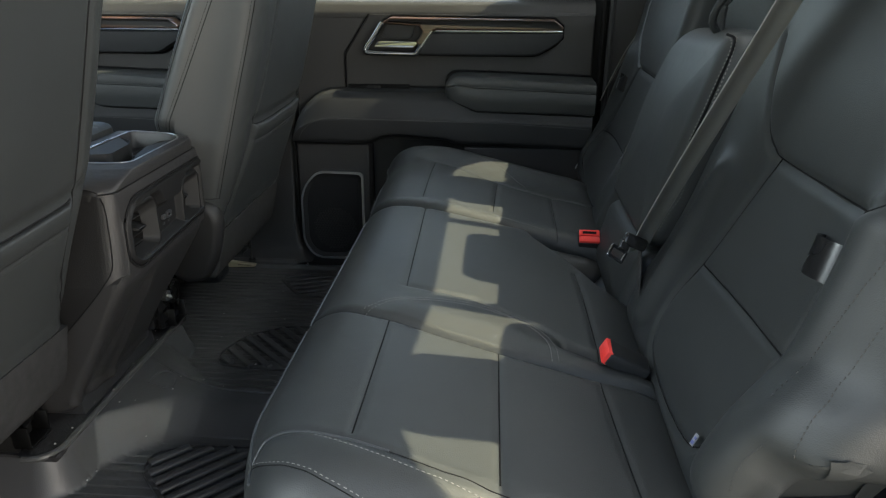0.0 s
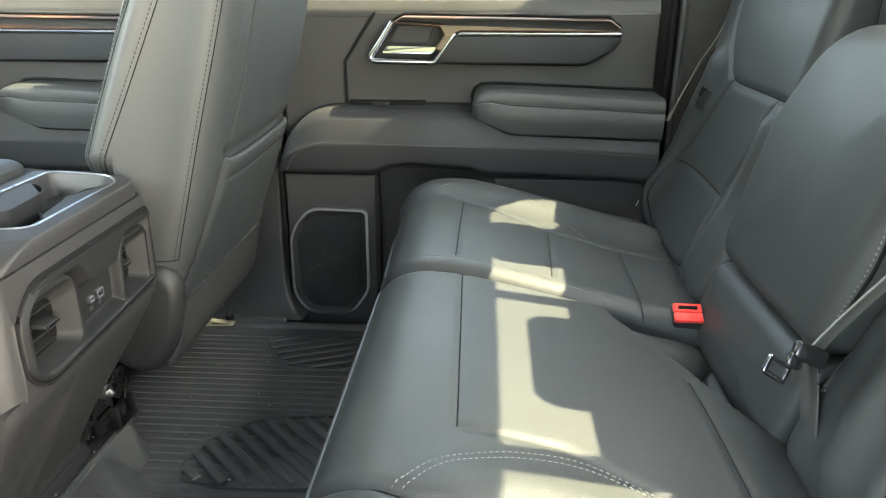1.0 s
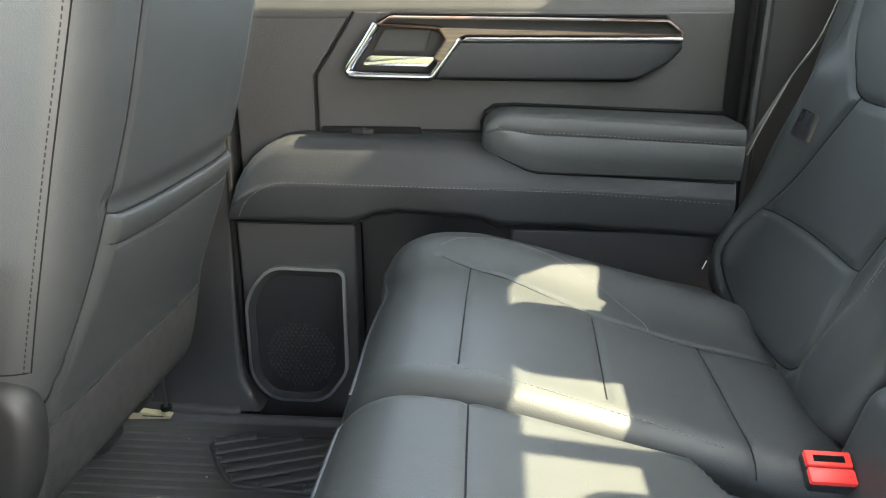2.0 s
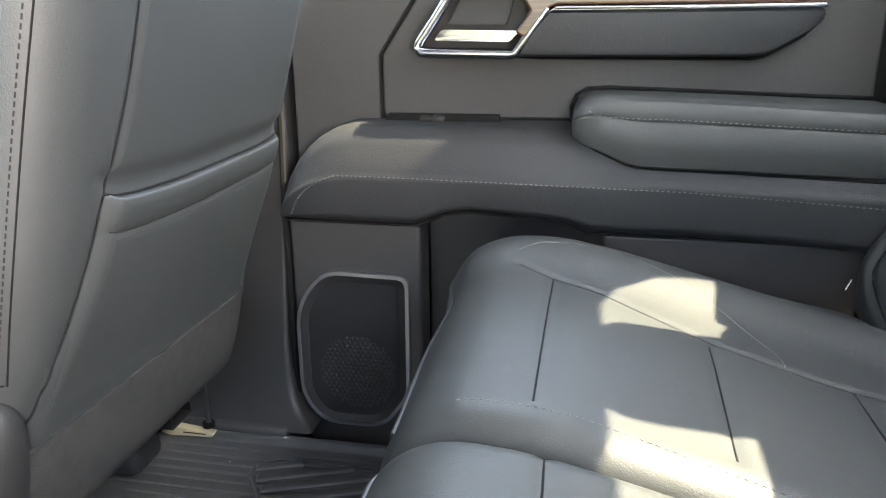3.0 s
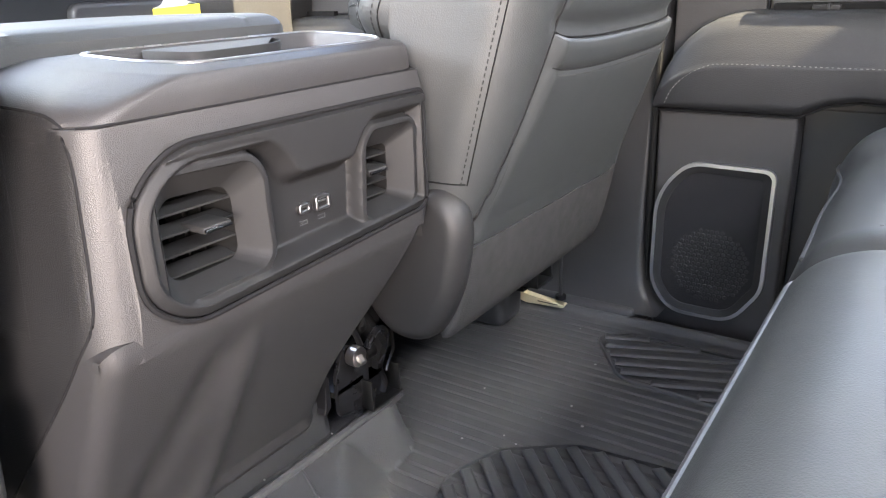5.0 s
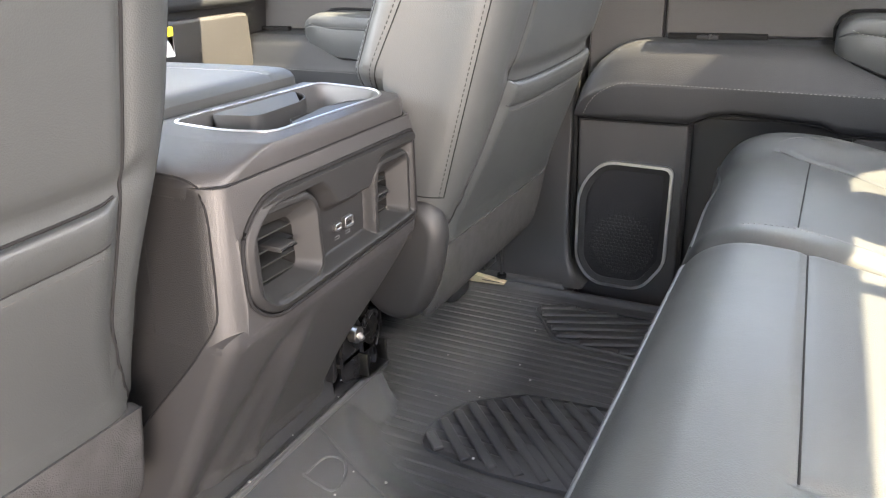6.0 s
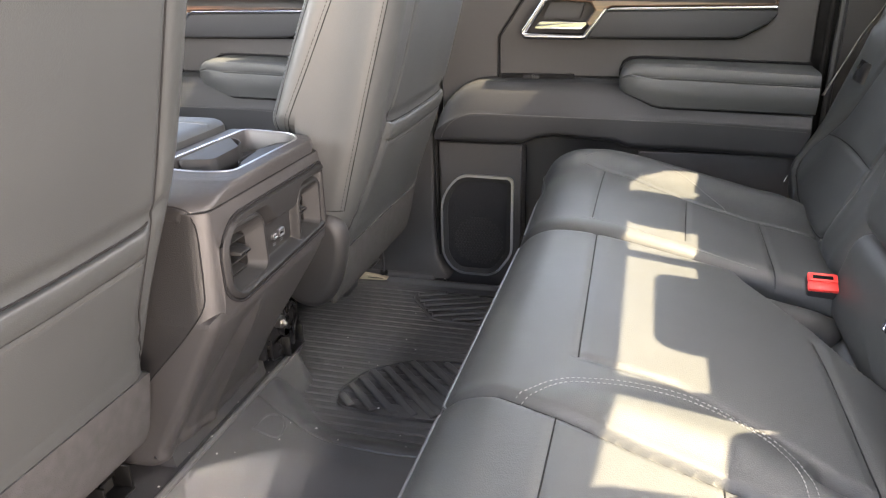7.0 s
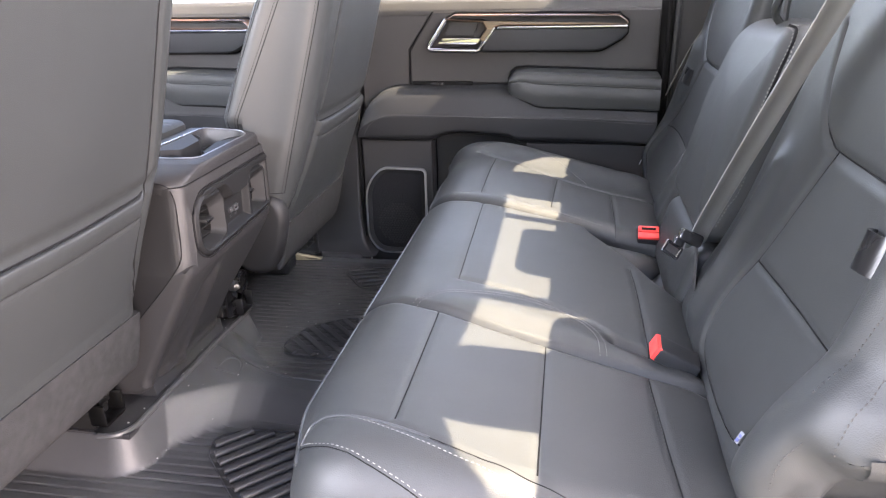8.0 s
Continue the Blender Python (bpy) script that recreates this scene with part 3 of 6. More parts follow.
near_end = [(-0.266, 0.608), (-0.256, 0.628), (-0.234, 0.645), (-0.192, 0.638), (-0.150, 0.628), (-0.104, 0.616), (-0.024, 0.593), (0.033, 0.576), (0.096, 0.560), (0.186, 0.543)]
near_roll = [(-0.184, 0.631), (-0.148, 0.616), (-0.095, 0.598), (-0.022, 0.578), (0.034, 0.559), (0.106, 0.544)]
near_low = [(-0.260, 0.630), (-0.227, 0.603), (-0.182, 0.580), (-0.140, 0.562), (-0.077, 0.543), (-0.004, 0.532)]
mid_front = [(-0.137, 1.03), (-0.147, 1.428)]
mid_back = [(0.147, 0.90), (0.143, 1.12), (0.138, 1.21)]
mid_edge_near = [(-0.137, 1.03), (-0.03, 1.022), (0.06, 0.972), (0.12, 0.925), (0.22, 0.895)]
far_front = [(-0.160, 1.49), (-0.158, 1.765)]
far_cross = [(-0.010, 1.47), (-0.004, 1.655)]
far_back = [(0.122, 1.41), (0.118, 1.63)]
far_edge = [(-0.20, 1.80), (-0.155, 1.765), (-0.10, 1.74), (0.0, 1.668), (0.10, 1.632), (0.22, 1.622)]
far_arc = [(-0.205, 1.83), (-0.17, 1.85), (-0.09, 1.85), (0.0, 1.79), (0.06, 1.69), (0.07, 1.64)]
far_inner = [(-0.22, 1.488), (-0.167, 1.484), (-0.123, 1.479), (-0.076, 1.468), (-0.04, 1.460), (0.003, 1.450), (0.10, 1.430)]

def hollows(base):
    def relief(p, n):
        d = base(p, n)
        y, x = p[:, 1], p[:, 0]
        far = 0.10 * smooth01((x - np.interp(y, [1.10, 1.174, 1.25, 1.312, 1.357, 1.41, 1.46], [0.23, 0.175, 0.140, 0.10, 0.070, 0.048, 0.046])) / 0.020) * smooth01((y - 1.12) / 0.03)
        near = seam_depth(p[:, :2], [(0.10, 0.925), (0.16, 0.900), (0.22, 0.885)], 0.012, 0.016)
        return d + np.maximum(far, near) * np.clip(n[:, 2], 0, 1)
    return relief


def split_slant(lo, hi):
    """The split between the two cushions runs slightly inwards towards the back."""
    def warp(g):
        g = g.copy()
        near_split = smooth01((g[..., 1] - lo) / (1.462 - lo)) if lo < 1.46 else smooth01((hi - g[..., 1]) / (hi - 1.466))
        g[..., 1] += np.interp(g[..., 0], [-0.25, -0.21, 0.0, 0.2], [-0.012, -0.017, -0.045, -0.068]) * near_split
        return g
    return warp


wide_shape = pad(CUSHION, 0.535, 1.462, 0.065, 330, 230, hollows(cushion_relief(
    [(edge_near, 0.006, 0.010), (near_front, 0.005, 0.002), (near_cross, 0.005, 0.002), (near_back, 0.005, 0.002), (mid_front, 0.005, 0.002), (mid_back, 0.005, 0.002), (mid_edge_near, 0.006, 0.003), (near_end, 0.005, 0.003), (near_low, 0.006, 0.0015)],
    [([(-0.13, 0.945), (-0.05, 0.945), (0.02, 0.935), (0.10, 0.89), (0.2, 0.865)], 0.032, 0.007), ([(-0.235, 0.633), (-0.15, 0.610), (-0.05, 0.583), (0.10, 0.555)], 0.018, 0.003)])), rr=0.03, shift=near_end_shift, warp=split_slant(1.30, 1.462))
far_shape = pad(CUSHION, 1.466, 1.925, 0.03, 330, 120, cushion_relief(
    [(far_front, 0.005, 0.002), (far_cross, 0.005, 0.002), (far_back, 0.005, 0.002), (far_edge, 0.005, 0.003)], [([(-0.24, 1.86), (-0.15, 1.86), (0.0, 1.82), (0.2, 1.76)], 0.06, 0.022), ([(-0.2, 1.66), (0.2, 1.60)], 0.12, 0.008)]), rr=0.06, warp=split_slant(1.466, 1.60))
bench_wide = thing("bench_cushion", (0, 1.0, 0.15), "black leather bench cushion, wide section with stitched seams", "car seat", group="rear bench cushions")
part("cushion_cover", wide_shape, LEATHER, bench_wide)
bench_far = thing("bench_cushion", (0, 1.7, 0.15), "black leather bench cushion, narrow section beside the closed door", "car seat", group="rear bench cushions")
part("cushion_cover", far_shape, LEATHER, bench_far)
wide_tree, far_tree = bvh_of(wide_shape), bvh_of(far_shape)


def sew(name, tree, line, parent, mat=THREAD, rows=(0.0,), way=(0, 0, -1), start=(0, 0, 0.5), n=160, flat="xy", **size):
    """Stitching along a line drawn in plan (flat xy) or in elevation (flat yz, xz)."""
    q = spline(line, n)
    pts = {"xy": [(a, b, 0.3) for a, b in q], "yz": [(0.3, a, b) for a, b in q], "xz": [(a, 1.3, b) for a, b in q]}[flat]
    hits = drape(tree, pts, way, start)
    shapes = [stitches(hits, aside=r, **size) for r in rows]
    shapes = [s for s in shapes if s[0]]
    if shapes:
        tagged(part(name, join(*shapes), mat, parent, "", False), kind="stuff")


sew("stitching", wide_tree, arc_near, bench_wide, rows=(0.0045, -0.0045))
for tree, owner, ya, yb in ((wide_tree, bench_wide, 0.60, 1.435), (far_tree, bench_far, 1.49, 1.87)):
    hits = drape(tree, [(0.0, y, 0.322) for y in np.linspace(ya, yb, 90)], (1, 0, 0), (-0.8, 0, 0))
    part("piping", tube([tuple(p + n * 0.0006) for p, n in hits], 0.0022, 8), PIPING, owner)
sew("stitching", wide_tree, near_roll, bench_wide)
sew("stitching", wide_tree, near_low, bench_wide, rows=(-0.004,), length=0.0042, gap=0.0028, width=0.0012, height=0.0008)
part("piping", tube([tuple(p + n * 0.0004) for p, n in drape(wide_tree, [(a, b, 0.3) for a, b in spline(near_end[1:6], 60)], (0, 0, -1), (0, 0, 0.5))], 0.0016, 8), PIPING, bench_wide)
sew("stitching", far_tree, far_arc, bench_far, mat=THREAD_MID, rows=(0.004,))
sew("stitching", far_tree, far_inner, bench_far, mat=THREAD_MID, rows=(0.004,))
def seams(tree, lines, parent, way=(0, 0, -1), start=(0, 0, 0.5), flat="xy", radius=0.0011):
    """The dark joint along each seam."""
    for line in lines:
        q = spline(line, 70)
        pts = {"xy": [(a, b, 0.3) for a, b in q], "yz": [(0.3, a, b) for a, b in q], "xz": [(a, 1.3, b) for a, b in q]}[flat]
        hits = drape(tree, pts, way, start)
        if len(hits) > 3:
            part("seam", tube([tuple(p + n * 0.0001) for p, n in hits], radius, 6), JOINT, parent)


seams(wide_tree, [near_front, near_cross, near_back, mid_front, mid_back], bench_wide, radius=0.0009)
seams(wide_tree, [near_end[5:], near_low], bench_wide, radius=0.0007)
seams(wide_tree, [edge_near], bench_wide, radius=0.0014)
seams(far_tree, [far_front, far_cross, far_back, far_edge], bench_far, radius=0.0009)
# plain block in void black that fills the space below the cushions
single("under_seat_block", box(-0.22, 0.30, 0.58, 1.90, -0.03, 0.16, 0.02), BLACK, "plain near-black block filling the space under the rear bench", "storage bin")

# ---- rear bench: backs ----
def back_profile(front=0.0, top=0.962):
    x = lambda z: 0.25 + 0.27 * (z - 0.36) + front
    return [(x(0.30) + 0.01, 0.265), (x(0.31) - 0.025, 0.30), (x(0.36) - 0.02, 0.36), (x(0.45), 0.45), (x(0.55) + 0.002, 0.55), (x(0.61), 0.61), (x(0.66) - 0.004, 0.66), (x(0.76) - 0.008, 0.76), (x(0.86) - 0.006, 0.86), (x(top) + 0.012, top - 0.02), (x(top) + 0.06, top), (x(top) + 0.115, top - 0.03), (x(0.70) + 0.13, 0.70), (x(0.45) + 0.13, 0.45), (x(0.30) + 0.12, 0.28)]


def back_relief(seams, ridges=()):
    def relief(p, n):
        d = np.zeros(len(p))
        for line, w, depth in seams:
            d = np.maximum(d, seam_depth(p[:, 1:], line, w, depth))
        for line, w, height in ridges:
            d = d - seam_depth(p[:, 1:], line, w, height)
        return d * np.clip(-n[:, 0] * 3, 0, 1)
    return relief


NEAR_BACK = {
    "loop": [(0.847, 0.617), (0.875, 0.575), (0.915, 0.50), (0.939, 0.449), (0.955, 0.40), (0.945, 0.345), (0.90, 0.318), (0.80, 0.312), (0.70, 0.325), (0.672, 0.36), (0.658, 0.42), (0.652, 0.48), (0.635, 0.56), (0.62, 0.61)],
    "cross": [(0.936, 0.449), (0.80, 0.458), (0.656, 0.464)],
    "yoke": [(0.965, 0.74), (0.94, 0.68), (0.905, 0.635), (0.875, 0.621), (0.847, 0.616), (0.74, 0.618), (0.62, 0.624), (0.57, 0.66), (0.555, 0.74)],
    "inner": [(1.095, 0.375), (1.112, 0.395), (1.124, 0.43), (1.124, 0.47), (1.103, 0.57), (1.062, 0.667), (1.038, 0.72), (1.03, 0.78)],
    "outer": [(0.567, 0.474), (0.570, 0.497), (0.566, 0.539), (0.560, 0.581), (0.555, 0.607), (0.550, 0.66)],
    "edge": [(0.527, 0.440), (0.528, 0.458), (0.533, 0.484), (0.541, 0.509), (0.540, 0.56), (0.530, 0.61)],
    "hem": [(0.560, 0.376), (0.555, 0.414), (0.547, 0.439)],
    "bulge": [(0.595, 0.36), (0.588, 0.50), (0.585, 0.62)],
    "bulge_inner": [(1.015, 0.34), (1.035, 0.45), (1.005, 0.56)]}
FAR_BACK = {
    "loop": [(1.766, 0.607), (1.80, 0.56), (1.85, 0.48), (1.876, 0.434), (1.893, 0.38), (1.88, 0.335), (1.82, 0.312), (1.70, 0.306), (1.60, 0.315), (1.580, 0.36), (1.60, 0.44), (1.575, 0.52), (1.55, 0.60)],
    "cross": [(1.874, 0.434), (1.74, 0.440), (1.602, 0.437)],
    "yoke": [(1.86, 0.76), (1.845, 0.70), (1.805, 0.64), (1.766, 0.606), (1.65, 0.603), (1.49, 0.605)],
    "inner": [(1.60, 0.30), (1.565, 0.36), (1.545, 0.45), (1.53, 0.60)],
    "outer": [(1.925, 0.37), (1.928, 0.42), (1.915, 0.50), (1.895, 0.58), (1.872, 0.67), (1.865, 0.74)],
    "bulge": [(1.905, 0.36), (1.90, 0.50), (1.865, 0.62)],
    "bulge_inner": [(1.545, 0.34), (1.54, 0.56)]}


def outer_back(y0, y1, ls, r0, r1, bulge, label, warp=None):
    fine = {k: [tuple(p) for p in spline(v, 60)] for k, v in ls.items()}
    shape = pad(back_profile(), y0, y1, r0, 360, 135, back_relief(
        [(fine["loop"], 0.006, 0.006), (fine["cross"], 0.005, 0.003), (fine["yoke"], 0.006, 0.006)] + [(fine[k], 0.006, 0.003) for k in ("edge", "hem") if k in fine],
        [(fine["bulge"], 0.035, bulge), (fine["bulge_inner"], 0.024, 0.012), ([(p[0] * 0.5 + 0.5 * (y0 + y1) / 2, 0.70) for p in fine["yoke"]], 0.06, 0.004)]), rr=r1, warp=warp)
    ob = thing("car_seat_back", (0.3, (y0 + y1) / 2, 0.27), label, "seat back", group="rear bench backs")
    part("back_cover", shape, LEATHER, ob)
    tree = bvh_of(shape)
    seams(tree, [ls["loop"], ls["cross"], ls["yoke"]], ob, way=(1, 0, 0), start=(-0.6, 0, 0), flat="yz")
    sew("stitching", tree, ls["inner"], ob, mat=THREAD_MID, rows=(0.003, -0.003), way=(1, 0, 0), start=(-0.6, 0, 0), flat="yz")
    for name in ("outer", "edge", "hem"):
        if name in ls:
            sew("stitching", tree, ls[name], ob, mat=THREAD_DIM, rows=(0.0,), way=(1, 0, 0), start=(-0.6, 0, 0), flat="yz", length=0.0034, gap=0.0022, width=0.0011, height=0.0010)
    return ob, tree


def cut_corner(g):
    """The lower outer corner of the back is cut away over the hinge cover."""
    g = g.copy()
    up = 0.145 * smooth01((0.640 - g[..., 1]) / 0.10) * (1 - smooth01((g[..., 2] - 0.26) / 0.34))
    g[..., 2] += up
    g[..., 0] += 0.19 * up * (g[..., 0] < 0.33)
    side = np.interp(g[..., 2], [0.30, 0.45, 0.57, 0.667, 0.72, 0.96], [0.012, 0.018, -0.004, -0.045, -0.068, -0.075])
    g[..., 1] += side * smooth01((g[..., 1] - 0.92) / 0.17)
    return top_dip(0.945)(g)


def top_dip(c):
    """A narrow dip in the top edge beside the headrest."""
    def warp(g):
        g = g.copy()
        g[..., 2] -= 0.030 * np.exp(-((g[..., 1] - c) / 0.009) ** 2) * smooth01((g[..., 2] - 0.86) / 0.06)
        return g
    return warp


near_back_thing, near_back_tree = outer_back(0.505, 1.115, NEAR_BACK, 0.055, 0.045, 0.030, "black leather seat back with padded bolster beside the open doorway", cut_corner)
single("hinge_cover", prism("y", round_poly([(0.228, 0.20), (0.50, 0.20), (0.50, 0.36), (0.31, 0.370), (0.262, 0.352), (0.235, 0.29)], [0.01, 0.01, 0.02, 0.04, 0.04, 0.04], 5), 0.62, 0.535, 0.02, seg=4), PLASTIC_DARK, "dark plastic hinge cover beside the seat back", "hinge cover")
single("sill_cover", box(0.24, 0.60, 0.455, 0.525, 0.22, 0.318, 0.03, 4), PLASTIC_BLACK, "black plastic cover over the rear door opening", "trim cover")
far_back_thing, far_back_tree = outer_back(1.475, 1.955, FAR_BACK, 0.03, 0.045, 0.020, "black leather seat back beside the closed door", top_dip(1.79))


def pillow(outline, back, front, edge, crown, seam=None, lean=0.27):
    """A cushion with a rounded outline in y and z, leaning back with height."""
    rings = [lift("x", outline, back)]
    for k in range(9):
        t = math.pi / 2 * k / 8
        rings.append(lift("x", inset(outline, edge * (1 - math.cos(t))), front + edge * (1 - math.sin(t))))
    base = inset(outline, edge)
    cy, cz = sum(p[0] for p in base) / len(base), sum(p[1] for p in base) / len(base)
    for k in range(1, 9):
        t = k / 8
        rings.append(lift("x", [(cy + (y - cy) * (1 - 0.9 * t), cz + (z - cz) * (1 - 0.9 * t)) for y, z in base], front - crown * math.sin(t * math.pi / 2)))
    vs, fs = tidy(loft(rings))
    return [(x + lean * (z - 0.36), y, z) for x, y, z in vs], fs


bench_mid = thing("car_seat_back", (0.3, 1.24, 0.27), "black leather fold-down middle seat back above a lower panel", "seat back", group="rear bench backs")
mid_shape = pillow(round_poly([(1.120, 0.396), (1.462, 0.390), (1.468, 0.60), (1.40, 0.722), (1.105, 0.734), (1.082, 0.69), (1.106, 0.56)], [0.03, 0.05, 0.04, 0.07, 0.035, 0.04, 0.05], 8), 0.33, 0.214, 0.032, 0.010)
part("fold_down_cushion", mid_shape, LEATHER, bench_mid)
part("lower_cushion", pillow(round_poly([(1.125, 0.26), (1.455, 0.26), (1.458, 0.384), (1.118, 0.390)], 0.025, 5), 0.33, 0.222, 0.022, 0.004), LEATHER, bench_mid)
mid_upper = pad([(0.415, 0.62), (0.395, 0.70), (0.395, 0.78), (0.405, 0.86), (0.425, 0.952), (0.46, 0.970), (0.50, 0.94), (0.50, 0.78), (0.47, 0.62)], 1.062, 1.475, 0.03, 120, 60)
part("upper_pad", mid_upper, LEATHER, bench_mid)
mid_tree = bvh_of(mid_shape)
for k in (0, 1):
    sew("stitching", mid_tree, [(1.124 - 0.005 * k, 0.43), (1.116 - 0.005 * k, 0.50), (1.112 - 0.005 * k, 0.57), (1.100 - 0.005 * k, 0.64), (1.094 - 0.004 * k, 0.69), (1.110, 0.722 + 0.004 * k), (1.15, 0.726 + 0.003 * k)], bench_mid, mat=THREAD_MID, way=(1, 0, 0), start=(-0.6, 0, 0), flat="yz", width=0.002)
seams(mid_tree, [[(1.1215, 0.43), (1.1135, 0.50), (1.1095, 0.57), (1.0975, 0.64), (1.092, 0.69), (1.109, 0.724), (1.15, 0.728)]], bench_mid, way=(1, 0, 0), start=(-0.6, 0, 0), flat="yz", radius=0.0022)
strap = thing("pull_strap", (0.36, 1.22, 0.74), "black leather pull strap on the middle seat back", "strap")
part("loop", tube([tuple(p) for p in spline([(0.335, 1.215, 0.722), (0.32, 1.205, 0.745), (0.33, 1.19, 0.78), (0.36, 1.20, 0.81), (0.365, 1.235, 0.80), (0.345, 1.235, 0.765), (0.338, 1.22, 0.725)], 30)], 0.006, 8), LEATHER, strap)


def headrest(y, w, top, label):
    shape = pad([(0.425, 0.85), (0.405, 0.90), (0.396, 0.98), (0.41, top - 0.015), (0.44, top), (0.475, top - 0.02), (0.48, 0.98), (0.475, 0.90), (0.465, 0.85)], y - w / 2, y + w / 2, 0.03, 50, 20)
    return single("headrest", shape, LEATHER, label, "headrest", group="rear headrests")


headrest(0.840, 0.176, 1.13, "black leather headrest on the outer seat back")
headrest(1.676, 0.176, 1.13, "black leather headrest on the outer seat back")
headrest(1.293, 0.222, 1.045, "low black leather headrest on the middle seat back")

# ---- centre console ----
console = thing("centre_console", (-0.9, 1.21, 0.09), "dark grey plastic centre console with rear air vents and cup holders", "console")
CY0, CY1 = 1.035, 1.388
BODY = [(-0.600, 0.352), (-0.5985, 0.345), (-0.600, 0.335), (-0.612, 0.312), (-0.655, 0.232), (-0.700, 0.150), (-0.716, 0.120), (-0.724, 0.10), (-0.80, 0.085), (-1.2, 0.085), (-1.45, 0.085), (-1.46, 0.2), (-1.45, 0.345), (-1.2, 0.350), (-0.9, 0.352), (-0.7, 0.352)]
def body_relief(p, n):
    """A soft ridge with a valley beside it on the lower rear face."""
    low = smooth01((0.33 - p[:, 2]) / 0.05) * np.clip(n[:, 0] * 2, 0, 1)
    ridge = seam_depth(p[:, 1:], [(1.164, 0.315), (1.162, 0.23), (1.158, 0.10)], 0.014, 0.007)
    valley = seam_depth(p[:, 1:], [(1.148, 0.318), (1.125, 0.256), (1.103, 0.197), (1.075, 0.10)], 0.018, 0.007)
    return (valley - ridge) * low


def body_taper(g):
    """The far flank draws in towards the floor."""
    g = g.copy()
    g[..., 1] -= 0.058 * smooth01((0.335 - g[..., 2]) / 0.17) * smooth01((g[..., 1] - 1.22) / 0.15)
    return g


body_shape = pad(BODY, CY0, CY1, 0.016, 260, 90, body_relief, rr=0.03, warp=body_taper)
part("body", body_shape, PLASTIC, console)
def lean(shape):
    """The flank towards the doorway leans inwards above the vents' lower edge."""
    return [(x, y + 0.013 * min(max((z - 0.34) / 0.1485, 0), 1) * max(0, 1 - (y - CY0) / 0.03), z) for x, y, z in shape[0]], shape[1]


upper_shape = lean(box(-1.45, -0.6895, CY0 + 0.0004, CY1 - 0.0015, 0.325, 0.4895, 0.0005, 1))
part("upper_body", upper_shape, PLASTIC, console)


def raise_top(shape):
    """The console's top climbs gently towards the front."""
    return [(x, y, z + 0.05 * max(0, -0.595 - x)) for x, y, z in shape[0]], shape[1]


# surround and recessed panel on the rear face
panel = [(1.066, 0.440), (1.102, 0.471), (1.376, 0.471), (1.381, 0.466), (1.381, 0.366), (1.372, 0.358), (1.100, 0.346), (1.066, 0.372)]
face = [(1.035, 0.437), (1.035, 0.4885), (1.380, 0.4885), (1.388, 0.4885), (1.388, 0.366), (1.388, 0.340), (1.100, 0.340), (1.035, 0.335)]
slim = lambda d: [(min(max(y, CY0 + d), CY1 - d * 0.4), z) for y, z in face]
corner = [(0.030 - 0.030 * math.cos(a), -0.629 + 0.030 * math.sin(a)) for a in np.radians([12, 24, 36, 48, 60, 72, 83])]
surround = lean(tidy(loft([lift("x", face, -0.690), lift("x", face, -0.629)] + [lift("x", slim(d), x) for d, x in corner] + [lift("x", inset(panel, -0.002), -0.597), lift("x", panel, -0.597), lift("x", inset(panel, 0.004), -0.599), lift("x", inset(panel, 0.004), -0.664)], caps=False)))
part("rear_surround", surround, PLASTIC, console)
panel_round = round_poly(panel, [0.03, 0.03, 0.003, 0.003, 0.005, 0.01, 0.022, 0.022], 6)
v_left = round_poly([(1.084, 0.440), (1.096, 0.453), (1.168, 0.450), (1.178, 0.436), (1.179, 0.374), (1.170, 0.365), (1.096, 0.362), (1.084, 0.372)], 0.008, 4)
v_right = round_poly([(1.287, 0.372), (1.294, 0.366), (1.354, 0.369), (1.361, 0.375), (1.363, 0.440), (1.357, 0.446), (1.304, 0.447), (1.292, 0.434)], 0.007, 4)
brow = round_poly([(1.07, 0.4515), (1.07, 0.49), (1.40, 0.49), (1.40, 0.449), (1.304, 0.449), (1.291, 0.438), (1.279, 0.4195), (1.205, 0.4195), (1.193, 0.440), (1.178, 0.4525)], [0.003, 0.003, 0.003, 0.003, 0.01, 0.008, 0.012, 0.012, 0.008, 0.01], 4)


def inside_by(points, poly):
    """Distance inside a polygon, negative outside."""
    o = np.array(poly, float)
    best, odd = np.full(len(points), 1e9), np.zeros(len(points), bool)
    for a, b in zip(o, np.roll(o, -1, 0)):
        ab = b - a
        t = np.clip(((points - a) @ ab) / max(ab @ ab, 1e-14), 0, 1)
        best = np.minimum(best, np.linalg.norm(points - (a + t[:, None] * ab), axis=1))
        over = (a[1] > points[:, 1]) != (b[1] > points[:, 1])
        with np.errstate(divide="ignore", invalid="ignore"):
            odd ^= over & (points[:, 0] < a[0] + (points[:, 1] - a[1]) * ab[0] / ab[1])
    return np.where(odd, best, -best)


